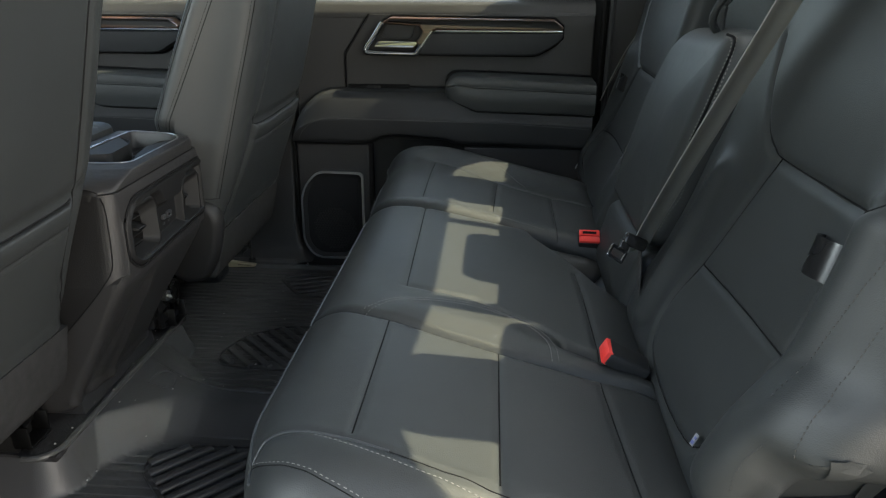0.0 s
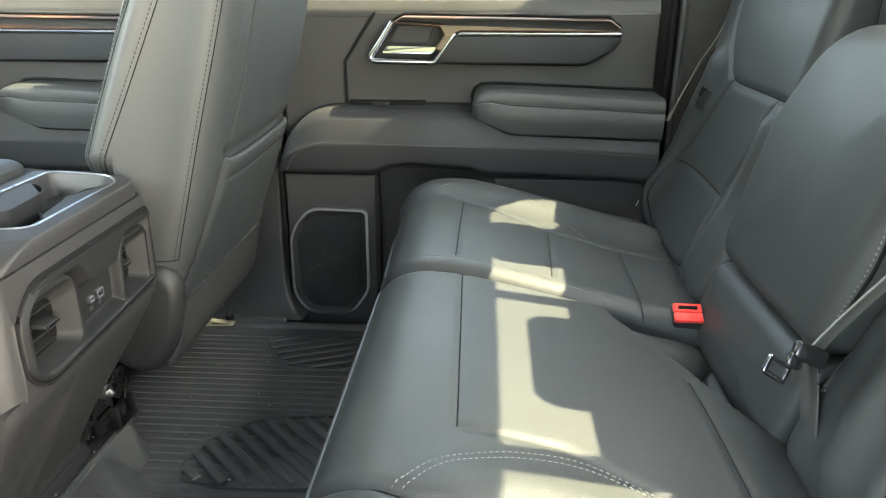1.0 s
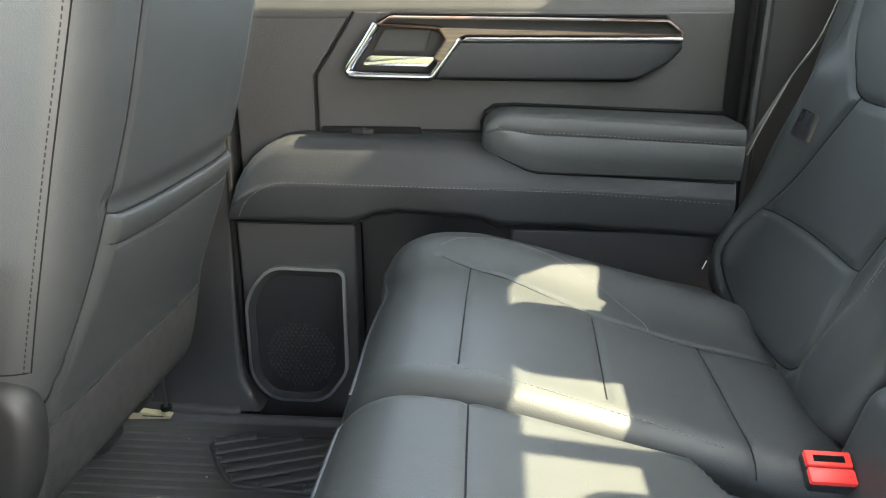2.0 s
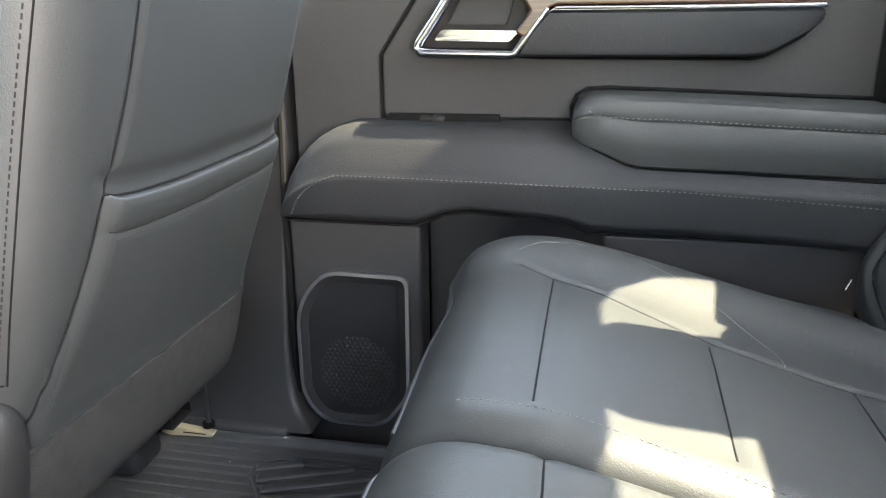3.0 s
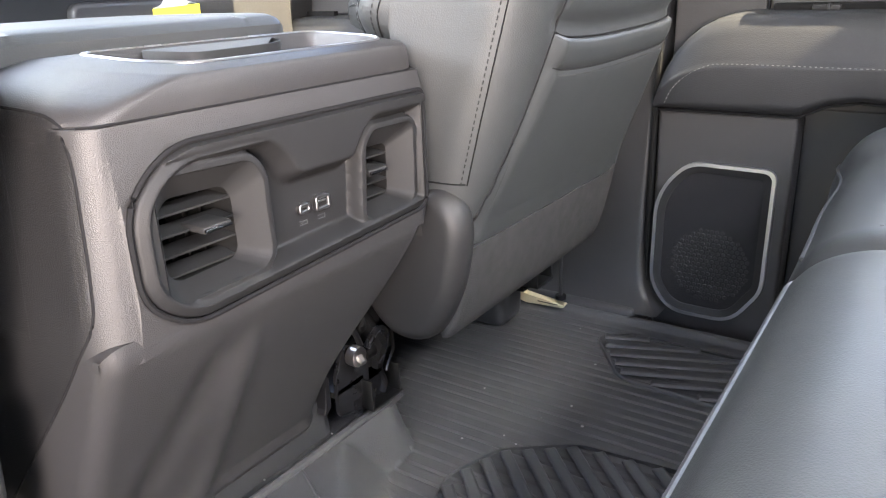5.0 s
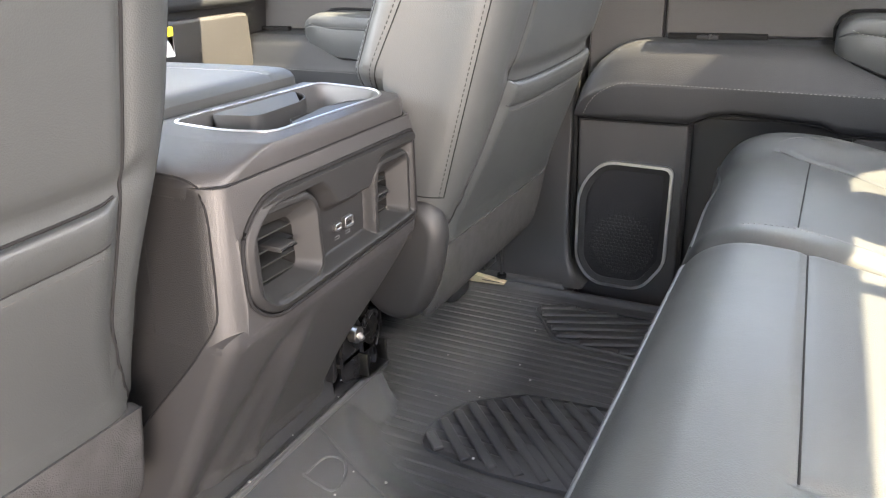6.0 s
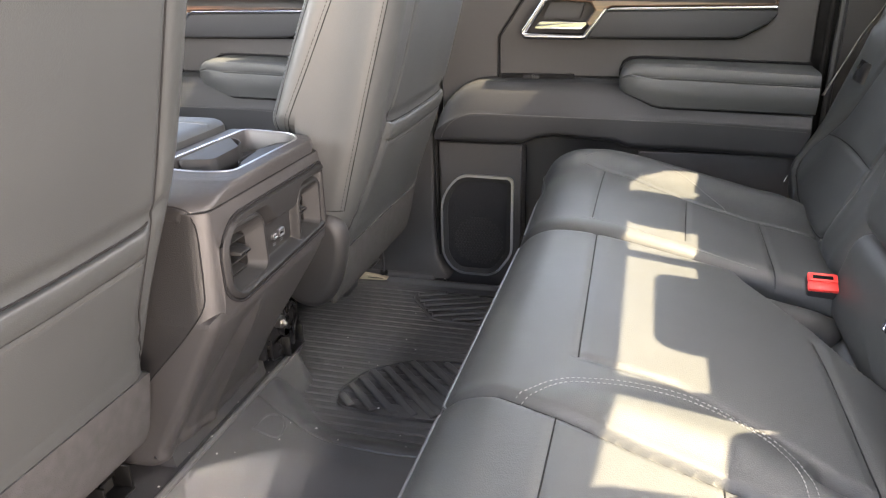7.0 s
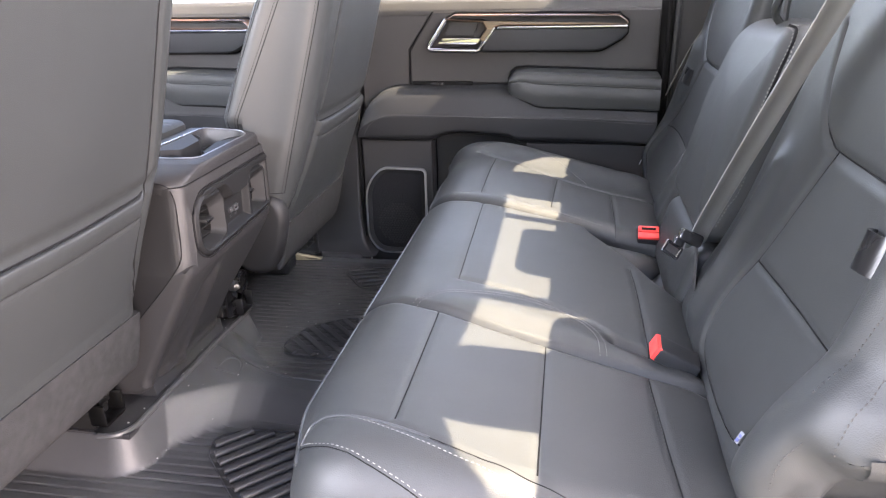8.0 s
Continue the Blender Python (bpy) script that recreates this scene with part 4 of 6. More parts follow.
def relief_panel():
    """The vent panel: a rounded lip, a bevelled dish, a brow over the sockets and two raised vent mouths."""
    ys, zs = np.arange(1.062, 1.3845, 0.00115), np.arange(0.342, 0.4745, 0.00115)
    Y, Z = np.meshgrid(ys, zs)
    P2 = np.stack([Y.ravel(), Z.ravel()], 1)
    rim_d = inside_by(P2, panel_round)
    rise = np.interp(rim_d, [0.0, 0.0012, 0.0026], [0.0, 0.4, 1.0])
    h = np.interp(rim_d, [0.0, 0.0012, 0.0026, 0.0105, 0.0118, 0.0195, 0.021], [-0.004, 0.002, 0.0075, 0.0098, 0.0094, 0.0008, 0.0])
    chin = inside_by(P2, brow)
    h = np.maximum(h, np.interp(chin, [-0.002, 0.0, 0.0095, 0.011, 0.03], [0.0, 0.0008, 0.0092, 0.0098, 0.0100]) * rise)
    hole = np.full(len(P2), -1.0)
    for mouth in (v_left, v_right):
        m = inside_by(P2, mouth)
        h = np.where(m > 0.0022, np.interp(m, [0.0022, 0.0032, 0.006], [0.0078, 0.004, -0.010]), np.maximum(h, np.interp(m, [-0.0072, -0.0066, -0.0050, -0.004, 0.0022], [0.0, 0.0006, 0.0064, 0.0076, 0.0078])))
        hole = np.maximum(hole, m)
    H = np.pad(h.reshape(len(zs), len(ys)), 1, mode="edge")
    for _ in range(1):
        H = (H[:-2, 1:-1] + H[2:, 1:-1] + H[1:-1, :-2] + H[1:-1, 2:] + 2 * H[1:-1, 1:-1]) / 6
    h = np.where(rim_d < 0.001, -0.004, H.ravel() * 2.0 - 0.0096)
    vs = [(-0.6005 + a, b, c) for a, (b, c) in zip(h, P2)]
    nx, keep = len(ys), (hole < 0.0042) & (rim_d > -0.002)
    fs = []
    for r in range(len(zs) - 1):
        for c in range(nx - 1):
            q = (r * nx + c, r * nx + c + 1, (r + 1) * nx + c + 1, (r + 1) * nx + c)
            if keep[q[0]] and keep[q[1]] and keep[q[2]] and keep[q[3]]:
                fs.append(q)
    used = sorted({i for f in fs for i in f})
    new_index = {old: k for k, old in enumerate(used)}
    return [vs[i] for i in used], [tuple(new_index[i] for i in f) for f in fs]


part("panel_joint", tube([(-0.5964, y, z) for y, z in list(panel_round) + [panel_round[0]]], 0.0022, 6), JOINT, console)
bezel = part("vent_panel", relief_panel(), PLASTIC_PANEL, console)
for mouth, tab_at, near, wide in ((v_left, 1.139, 0.019, 0.013), (v_right, 1.320, 0.009, 0.012)):
    m0, m1, n0, n1 = min(p[0] for p in mouth), max(p[0] for p in mouth), min(p[1] for p in mouth), max(p[1] for p in mouth)
    narrow = lambda q: (m0 + near + (q[0] - m0) / (m1 - m0) * (m1 - m0 - near - wide), n0 + 0.008 + (q[1] - n0) / (n1 - n0) * (n1 - n0 - 0.030))
    mouth_in = inset(mouth, 0.0018)
    core = [narrow(q) for q in mouth]
    vent = part("air_vent", tidy(loft([lift("x", mouth_in, -0.5948), lift("x", core, -0.6200)], caps=False)), PLASTIC_SMOOTH, bezel)
    part("duct_wall", tidy(loft([lift("x", core, -0.6200), lift("x", core, -0.662)], caps=False)), BLACK, vent)
    ys, zs = [p[0] for p in core], [p[1] for p in core]
    a, b, lo, hi = min(ys) - 0.001, max(ys) + 0.0005, min(zs), max(zs)
    part("duct", box(-0.664, -0.662, a, b, lo - 0.002, hi + 0.002, 0), BLACK, vent)
    for k in range(4):
        z = lo + 0.004 + (hi - lo - 0.008) * k / 3.5
        slat = [(-0.640, z + 0.001), (-0.6205, z - 0.001), (-0.620, z + 0.0008), (-0.640, z + 0.0032)]
        part("slat", loft([[(x, a, zz) for x, zz in slat], [(x, b, zz) for x, zz in slat]]), PLASTIC_SMOOTH, vent)
    tab = part("tab", box(-0.632, -0.604, tab_at - 0.013, tab_at + 0.013, 0.402, 0.4085, 0.003), PLASTIC_SMOOTH, vent)
    part("tab_edge", box(-0.606, -0.6025, tab_at - 0.012, tab_at + 0.012, 0.4035, 0.4065, 0.001), CHROME, tab)
    for k in range(4):
        y = a + (b - a) * (k + 0.7) / 4.4
        part("vane", box(-0.660, -0.646, y - 0.001, y + 0.001, lo, hi, 0), BLACK, vent)
for y, w, h in ((1.2265, 0.0125, 0.0085), (1.2475, 0.0170, 0.0125)):
    port = [(y - w / 2, 0.395 - h / 2), (y + w / 2, 0.395 - h / 2), (y + w / 2, 0.395 + h / 2), (y - w / 2, 0.395 + h / 2)]
    socket = part("usb_socket", frame_ring("x", round_poly(port, 0.003), 0.0028, -0.615, -0.6055, edge=0.0006), CHROME_DULL, bezel)
    part("socket_hole", prism("x", inset(port, 0.0018), -0.612, -0.6078, 0.0002), BLACK, socket)
    part("tongue", box(-0.609, -0.6068, y - w / 4, y + w / 4, 0.3955, 0.3972, 0.0002), CHROME_DULL, socket)
    part("symbol", join(box(-0.6100, -0.6090, y - 0.004, y + 0.003, 0.3805, 0.3812, 0), box(-0.6100, -0.6090, y - 0.004, y + 0.004, 0.3835, 0.3842, 0), box(-0.6100, -0.6090, y + 0.0035, y + 0.0043, 0.3805, 0.3842, 0)), PIPING, bezel)

# the foot that narrows into the carpet
part("foot", prism("y", [(-0.722, 0.05), (-1.4, 0.05), (-1.4, 0.14), (-0.735, 0.14)], CY0 + 0.03, CY1 - 0.03, 0.02, 0.01), PLASTIC_DARK, console)

# top with the cup tray
def top_ring(rear, near, far, cut_rear, cut_near, z):
    """The outline of the top at one height; the corner towards the doorway is cut off between cut_rear (along y) and cut_near (along x)."""
    return lift("z", round_poly([(rear, cut_rear), (rear, far - 0.018), (rear - 0.015, far), (-0.750, far), (-0.750, near), (cut_near, near)], [0.012, 0.02, 0.02, 0.004, 0.004, 0.012], 5), z)


tray_edge = [(-0.612, 1.146), (-0.610, 1.342), (-0.636, 1.371), (-0.722, 1.371), (-0.728, 1.127), (-0.657, 1.127)]
rim = round_poly(tray_edge, 0.018, 5)
rim_hole = inset(rim, 0.0036)
top = tidy(loft([top_ring(-0.6040, 1.0462, 1.3870, 1.068, -0.629, 0.4760), top_ring(-0.6040, 1.0466, 1.3870, 1.068, -0.629, 0.4870), top_ring(-0.6015, 1.0476, 1.3885, 1.066, -0.628, 0.4885), top_ring(-0.6010, 1.0485, 1.3880, 1.067, -0.629, 0.4910), top_ring(-0.6000, 1.0560, 1.3865, 1.077, -0.634, 0.4980), top_ring(-0.5995, 1.0690, 1.3845, 1.092, -0.641, 0.5040), top_ring(-0.5995, 1.0870, 1.3820, 1.108, -0.648, 0.5090), top_ring(-0.6000, 1.1000, 1.3795, 1.118, -0.652, 0.5115), top_ring(-0.6010, 1.1025, 1.3785, 1.1195, -0.653, 0.5123), top_ring(-0.6025, 1.1050, 1.3775, 1.121, -0.654, 0.5126), lift("z", inset(rim, -0.0015), 0.5158), lift("z", rim_hole, 0.5162), lift("z", inset(rim_hole, 0.003), 0.511), lift("z", inset(rim_hole, 0.008), 0.44)], caps=False))
joint_line = spline([(-0.640, 1.3880), (-0.618, 1.3880), (-0.6035, 1.372), (-0.6010, 1.340), (-0.6008, 1.20), (-0.6010, 1.090), (-0.6025, 1.064), (-0.6080, 1.052)], 90)
part("top_joint", raise_top(tube([(x, y, 0.4890) for x, y in joint_line], 0.0009, 6)), JOINT, console)
tray = part("top_tray", raise_top(top), PLASTIC, console)
part("trim_ring", raise_top(frame_ring("z", rim, 0.0034, 0.512, 0.5172, edge=0.0010)), SILVER, tray, "bright trim round the cup tray")
part("tray_floor", raise_top(prism("z", inset(rim_hole, 0.007), 0.436, 0.444, 0.002)), PLASTIC_DARK, tray)
part("divider", raise_top(prism("z", [(-0.718, 1.176), (-0.700, 1.182), (-0.677, 1.192), (-0.672, 1.202), (-0.676, 1.270), (-0.684, 1.294), (-0.698, 1.308), (-0.718, 1.314)], 0.44, 0.5150, 0.005, 0.006)), PLASTIC_SMOOTH, tray)
part("divider", raise_top(prism("z", [(-0.614, 1.172), (-0.612, 1.325), (-0.622, 1.332), (-0.638, 1.310), (-0.642, 1.270), (-0.640, 1.205), (-0.628, 1.196), (-0.624, 1.180)], 0.44, 0.5135, 0.004, 0.005)), PLASTIC_SMOOTH, tray)
# textured side insert
side_tree = BVHTree.FromPolygons(*(lambda q: ([Vector(v) for v in q[0]], q[1]))(join(body_shape, surround, upper_shape, raise_top(top))))
insert_edge = [tuple(p) for p in spline([(-0.80, 0.499), (-0.72, 0.4985), (-0.66, 0.497), (-0.632, 0.494), (-0.620, 0.486), (-0.614, 0.468), (-0.6125, 0.43), (-0.6125, 0.395), (-0.615, 0.366), (-0.629, 0.342), (-0.66, 0.305), (-0.704, 0.258), (-0.76, 0.198), (-0.82, 0.135)], 80)]
joint_hits = drape(side_tree, [(x, 1.0, z) for x, z in insert_edge], (0, 1, 0), (0, -0.2, 0))
part("panel_joint", tube([tuple(p) for p, n in joint_hits], 0.0012, 6), JOINT, console)


def side_insert():
    """A thin coarse-grained skin on the flank, inside the joint line; its dark colour includes the flank's shade."""
    xs, zs = np.arange(-0.82, -0.604, 0.0015), np.arange(0.132, 0.501, 0.0015)
    inside = inside_by(np.array([(x, z) for z in zs for x in xs]), insert_edge + [(-0.82, 0.499)]).reshape(len(zs), len(xs)) > 0
    index, vs, fs = {}, [], []
    for r, z in enumerate(zs):
        for c, x in enumerate(xs):
            if inside[r, c]:
                at, normal, _, _ = side_tree.ray_cast(Vector((x, 0.8, z)), Vector((0, 1, 0)))
                if at:
                    index[r, c] = len(vs)
                    vs.append(tuple(at + Vector((0, -0.0003, 0))))
    for r, c in index:
        q = [(r, c), (r, c + 1), (r + 1, c + 1), (r + 1, c)]
        if all(k in index for k in q) and max(vs[index[k]][1] for k in q) - min(vs[index[k]][1] for k in q) < 0.004:
            fs.append(tuple(index[k] for k in q))
    return vs, fs


part("side_insert", side_insert(), PLASTIC_COARSE, console, "coarse-grained side insert, the flank's shade put into its colour")
lid_tree = pad([(-0.755, 0.485), (-0.7535, 0.525), (-0.760, 0.537), (-0.80, 0.541), (-1.0, 0.540), (-1.12, 0.536), (-1.20, 0.530), (-1.22, 0.515), (-1.20, 0.49), (-1.0, 0.485)], 1.05, 1.375, 0.016, 90, 70,
               lambda p, n: np.maximum(seam_depth(p[:, :2], [(-0.77, 1.10), (-1.22, 1.10)], 0.003, 0.003), seam_depth(p[:, :2], [(-0.77, 1.325), (-1.22, 1.325)], 0.003, 0.003)))
lid = part("armrest_lid", lid_tree, LEATHER, console, "padded leather armrest lid")
sew("stitching", bvh_of(lid_tree), [(-0.765, 1.318), (-1.18, 1.318)], lid)

# patch of sun beside the far seat's rail, built as a cream-coloured shape
clip = thing("sun_sliver", (-0.76, 1.935, 0.004), "small cream shape standing in for a patch of sun on the floor", "clip")
part("sliver_shape", prism("y", [(-0.795, 0.052), (-0.803, 0.048), (-0.790, 0.006), (-0.776, 0.002), (-0.745, 0.004), (-0.702, 0.006), (-0.700, 0.011), (-0.735, 0.015), (-0.764, 0.018), (-0.780, 0.020)], 1.928, 1.944, 0.0015), SUN_CREAM, clip)
part("slot", box(-0.752, -0.712, 1.9268, 1.932, 0.0095, 0.0112, 0.0003), JOINT, clip)

# ---- front seats ----
def front_seat(y0, y1, dx, inner, rail_in, label, cover):
    """A front seat seen from behind; y0, y1: its width, inner: +1 when the console lies at greater y."""
    seat = thing("front_seat", (-0.9 + dx, (y0 + y1) / 2, 0.1), label, "car seat", group="front seats")
    xr = lambda z: -0.598 + 0.29 * (z - 0.281) + dx
    prof = [(xr(0.30) - 0.10, 0.285), (xr(0.285) - 0.03, 0.275), (xr(0.29), 0.285), (xr(0.33) + 0.003, 0.33), (xr(0.45) + 0.008, 0.45), (xr(0.60) + 0.010, 0.60), (xr(0.75) + 0.006, 0.75), (xr(0.90), 0.90), (xr(0.95) - 0.03, 0.945), (xr(0.95) - 0.085, 0.94), (xr(0.85) - 0.125, 0.85), (xr(0.65) - 0.155, 0.65), (xr(0.50) - 0.175, 0.50), (xr(0.36) - 0.19, 0.36), (xr(0.31) - 0.17, 0.30)]
    ci = y1 if inner > 0 else y0                        # inboard edge
    m = lambda d: ci - inner * d                        # distance from it
    flare = 0.022 if inner > 0 else 0.0                 # how far the inboard side widens upwards
    h0 = 0.044 if inner > 0 else 0.082
    edge_line = [(m(0.012), 0.285), (m(0.03), 0.32), (m(0.049), 0.366), (m(0.064), 0.402), (m(0.080), 0.463), (m(0.087), 0.508), (m(0.096), 0.551), (m(0.105), 0.64), (m(0.11), 0.90)]
    if flare:
        edge_line = [(m(0.012), 0.285), (m(0.028), 0.32), (m(0.043), 0.366), (m(0.049), 0.402), (m(0.046), 0.463), (m(0.044), 0.508), (m(0.043), 0.551), (m(0.045), 0.64), (m(0.046), 0.90)]
    out_line = [(m(y1 - y0 - 0.02), 0.29), (m(y1 - y0 - 0.03), 0.90)]
    hem = [tuple(p) for p in spline([(m(h0), 0.512), (m(h0 + 0.023), 0.505), (m(0.148), 0.501), (m(0.215), 0.499), (m(0.306), 0.500), (m(0.40), 0.503), (m(0.456), 0.510)], 60)]
    edge_line = [tuple(p) for p in spline(edge_line, 60)]

    def relief(p, n):
        rearward = np.clip(n[:, 0] * 3, 0, 1)
        flat_edge = [(a - inner * 0.82 * flare * float(smooth01((b - 0.40) / 0.18)), b) for a, b in edge_line]
        d = np.maximum(seam_depth(p[:, 1:], flat_edge, 0.006, 0.004), seam_depth(p[:, 1:], out_line, 0.006, 0.003))
        d = np.maximum(d, seam_depth(p[:, 1:], [(a, b + 0.012) for a, b in hem], 0.012, 0.006))
        return d * rearward
    shape = pad(prof, y0, y1, 0.05, 420, 130, relief)
    # the side bolster bulges towards the console
    vs = np.array(shape[0], float)
    ahead = -0.598 + 0.29 * (vs[:, 2] - 0.281) + dx - vs[:, 0]
    vs[:, 1] += inner * 0.052 * smooth01((ahead - 0.06) / 0.09) * smooth01((vs[:, 2] - 0.485) / 0.06) * smooth01(1 - np.abs(vs[:, 1] - ci) / 0.13)
    vs[:, 1] += inner * flare * smooth01((vs[:, 2] - 0.40) / 0.18) * smooth01(1 - np.abs(vs[:, 1] - ci) / 0.25)
    shape = ([tuple(v) for v in vs], shape[1])
    back = part("backrest", shape, LEATHER, seat)
    tree = bvh_of(shape)
    way = (0, -inner, 0)
    start = (0, ci - 1.3 + inner * 0.3, 0)
    lines = ([(xr(0.365) - 0.022, 0.365), (xr(0.55) - 0.022, 0.55), (xr(0.75) - 0.022, 0.75), (xr(0.90) - 0.03, 0.90)], [(xr(0.40) - 0.150, 0.40), (xr(0.52) - 0.138, 0.516), (xr(0.62) - 0.120, 0.62), (xr(0.75) - 0.100, 0.75), (xr(0.88) - 0.08, 0.88)], [(xr(0.40) - 0.172, 0.40), (xr(0.52) - 0.16, 0.516), (xr(0.67) - 0.145, 0.67), (xr(0.85) - 0.115, 0.85)])
    lines = [[(x + 0.004, z) for x, z in line] for line in lines]
    for k, line in enumerate(lines):
        sew("stitching", tree, line, back, mat=THREAD_DARK, way=way, start=start, flat="xz", length=0.0042, gap=0.0026, width=0.0013, height=0.0006)
    seams(tree, [[(x + 0.0055, z) for x, z in line] for line in lines] + [[(xr(0.366) - 0.014, 0.366), (xr(0.37) - 0.06, 0.369), (xr(0.375) - 0.13, 0.373)]], back, way=way, start=start, flat="xz", radius=0.0009)
    seams(tree, [edge_line], back, way=(-1, 0, 0), start=(0.3 + dx, 0, 0), flat="yz", radius=0.0015)
    # map pocket: a second skin with a rolled hem
    drops = [(-0.001, -0.006), (-0.0004, 0.001), (0.0, 0.0045), (0.0012, 0.0065), (0.004, 0.0078), (0.012, 0.0082), (0.022, 0.0076), (0.029, 0.0066), (0.0315, 0.0046), (0.034, 0.0060), (0.045, 0.0066), (0.08, 0.0052), (0.12, 0.0030), (0.17, 0.0008), (0.205, -0.002)]
    rows = []
    for q, (a, top_z) in enumerate(hem):
        side = min(1.0, min(q, len(hem) - 1 - q) / 3)
        row = []
        for down, out in drops:
            k = np.interp(top_z - down, [e[1] for e in edge_line], [abs(ci - e[0]) for e in edge_line])
            a2 = m(k + (abs(ci - a) - h0) * (0.456 - k) / (0.456 - h0))
            hit = tree.ray_cast(Vector((0.3 + dx, a2, top_z - down)), Vector((-1, 0, 0)))[0]
            row.append((hit.x + out * side - 0.0012 * (1 - side), a2, top_z - down))
        rows.append(row)
    nd = len(drops)
    pocket_faces = [(i * nd + j, i * nd + j + 1, (i + 1) * nd + j + 1, (i + 1) * nd + j) for i in range(len(rows) - 1) for j in range(nd - 1)]
    pocket_faces = [f if inner > 0 else f[::-1] for f in pocket_faces]
    pocket_shape = ([v for row in rows for v in row], pocket_faces)
    pouch = part("map_pocket", pocket_shape, LEATHER, back)
    pouch_tree = bvh_of(pocket_shape)
    seams(pouch_tree, [[(a, b - 0.0316) for a, b in hem[2:-2]]], back, way=(-1, 0, 0), start=(0.3 + dx, 0, 0), flat="yz", radius=0.0008)
    seams(tree, [[(a, b + 0.002) for a, b in hem[1:-1]]], back, way=(-1, 0, 0), start=(0.3 + dx, 0, 0), flat="yz", radius=0.0013)
    sew("stitching", pouch_tree, [(a, b - 0.0375) for a, b in hem[3:-3]], back, mat=THREAD_DIM, way=(-1, 0, 0), start=(0.3 + dx, 0, 0), flat="yz", length=0.0036, gap=0.0030, width=0.0009, height=0.0005)
    # felt valance below the back
    felt = [(xr(0.28) + 0.010, 0.292), (xr(0.24) + 0.012, 0.24), (xr(0.20) + 0.012, 0.195), (xr(0.185) + 0.004, 0.178), (xr(0.19) - 0.008, 0.185), (xr(0.24) - 0.012, 0.24), (xr(0.28) - 0.012, 0.290)]
    ends = sorted((m(0.014), m(y1 - y0 + 0.002)))
    out_y = m(y1 - y0 + 0.002)
    part("felt_valance", pad(felt, ends[0], ends[1], 0.010, 60, 60, shift=lambda y: (0.0, 0.080 * float(smooth01((0.085 - abs(y - out_y)) / 0.085)) ** 2)), FELT, seat, "grey felt valance")
    # hinge cover
    if cover:
        hinge = [(x + dx - 0.010, z) for x, z in ((-0.636, 0.352), (-0.608, 0.362), (-0.588, 0.355), (-0.573, 0.334), (-0.571, 0.299), (-0.586, 0.238), (-0.617, 0.188), (-0.662, 0.178), (-0.701, 0.205), (-0.72, 0.26), (-0.69, 0.33))]
        part("hinge_cover", pad(hinge, min(m(0.030), m(-0.014)), max(m(0.030), m(-0.014)), 0.02, 90, 4), PLASTIC_BLACK, seat, "rounded plastic hinge cover")
    # cushion, base and rail
    cush = [(xr(0.3) - 0.10, 0.22), (xr(0.3) - 0.10, 0.34), (xr(0.3) - 0.3, 0.38), (xr(0.3) - 0.56, 0.40), (xr(0.3) - 0.62, 0.36), (xr(0.3) - 0.60, 0.25), (xr(0.3) - 0.4, 0.20)]
    part("seat_cushion", pad(cush, y0 + 0.01, y1 - 0.01, 0.05, 60, 30), LEATHER, seat)
    for d in (rail_in, y1 - y0 - 0.06):
        e = -0.725 + 0.6 * dx
        rail = part("rail", box(e - 0.5, e, m(d) - 0.022, m(d) + 0.022, 0.071, 0.115, 0.003), BLACK, seat)
        part("rail_slide", box(e - 0.5, e + 0.012, m(d) - 0.015, m(d) + 0.015, 0.115, 0.135, 0.002), STEEL, rail)
        part("rail_bracket", join(box(e - 0.002, e + 0.028, m(d) - 0.028, m(d) - 0.024, 0.085, 0.125, 0.001), box(e - 0.002, e + 0.028, m(d) + 0.024, m(d) + 0.028, 0.085, 0.125, 0.001), box(e - 0.002, e + 0.03, m(d) - 0.028, m(d) + 0.028, 0.085, 0.089, 0.001)), STEEL, rail)
        part("riser", prism("y", [(e - 0.40, 0.13), (e + 0.02, 0.13), (e + 0.03, 0.165), (e - 0.02, 0.23), (e - 0.40, 0.26)], m(d) - 0.006, m(d) + 0.006, 0.002), BLACK, seat)
        part("bolt", tube([(e + 0.012, m(d) - 0.022, 0.155), (e + 0.012, m(d) + 0.022, 0.155)], 0.010, 10), STEEL, seat)
        part("bolt", tube([(e - 0.006, m(d) - 0.018, 0.187), (e - 0.006, m(d) + 0.018, 0.187)], 0.015, 12), BLACK, seat)
        part("cable", tube([tuple(p) for p in spline([(e + 0.005, m(d) - 0.02, 0.24), (e + 0.018, m(d) - 0.024, 0.20), (e - 0.01, m(d) - 0.022, 0.16), (e - 0.06, m(d) - 0.02, 0.14)], 16)], 0.003, 6), BLACK, seat)
    part("under_box", box(-1.15 + dx, -0.72 + dx, y0 + 0.09, y1 - 0.09, 0.13, 0.24, 0.01), BLACK, seat)
    part("front_headrest", pad([(xr(1.0) - 0.02, 0.95), (xr(1.0) + 0.01, 1.02), (xr(1.1) - 0.02, 1.12), (xr(1.1) - 0.08, 1.13), (xr(1.0) - 0.12, 1.05), (xr(1.0) - 0.10, 0.96)], (y0 + y1) / 2 - 0.13, (y0 + y1) / 2 + 0.13, 0.04, 40, 16), LEATHER, seat)
    return seat


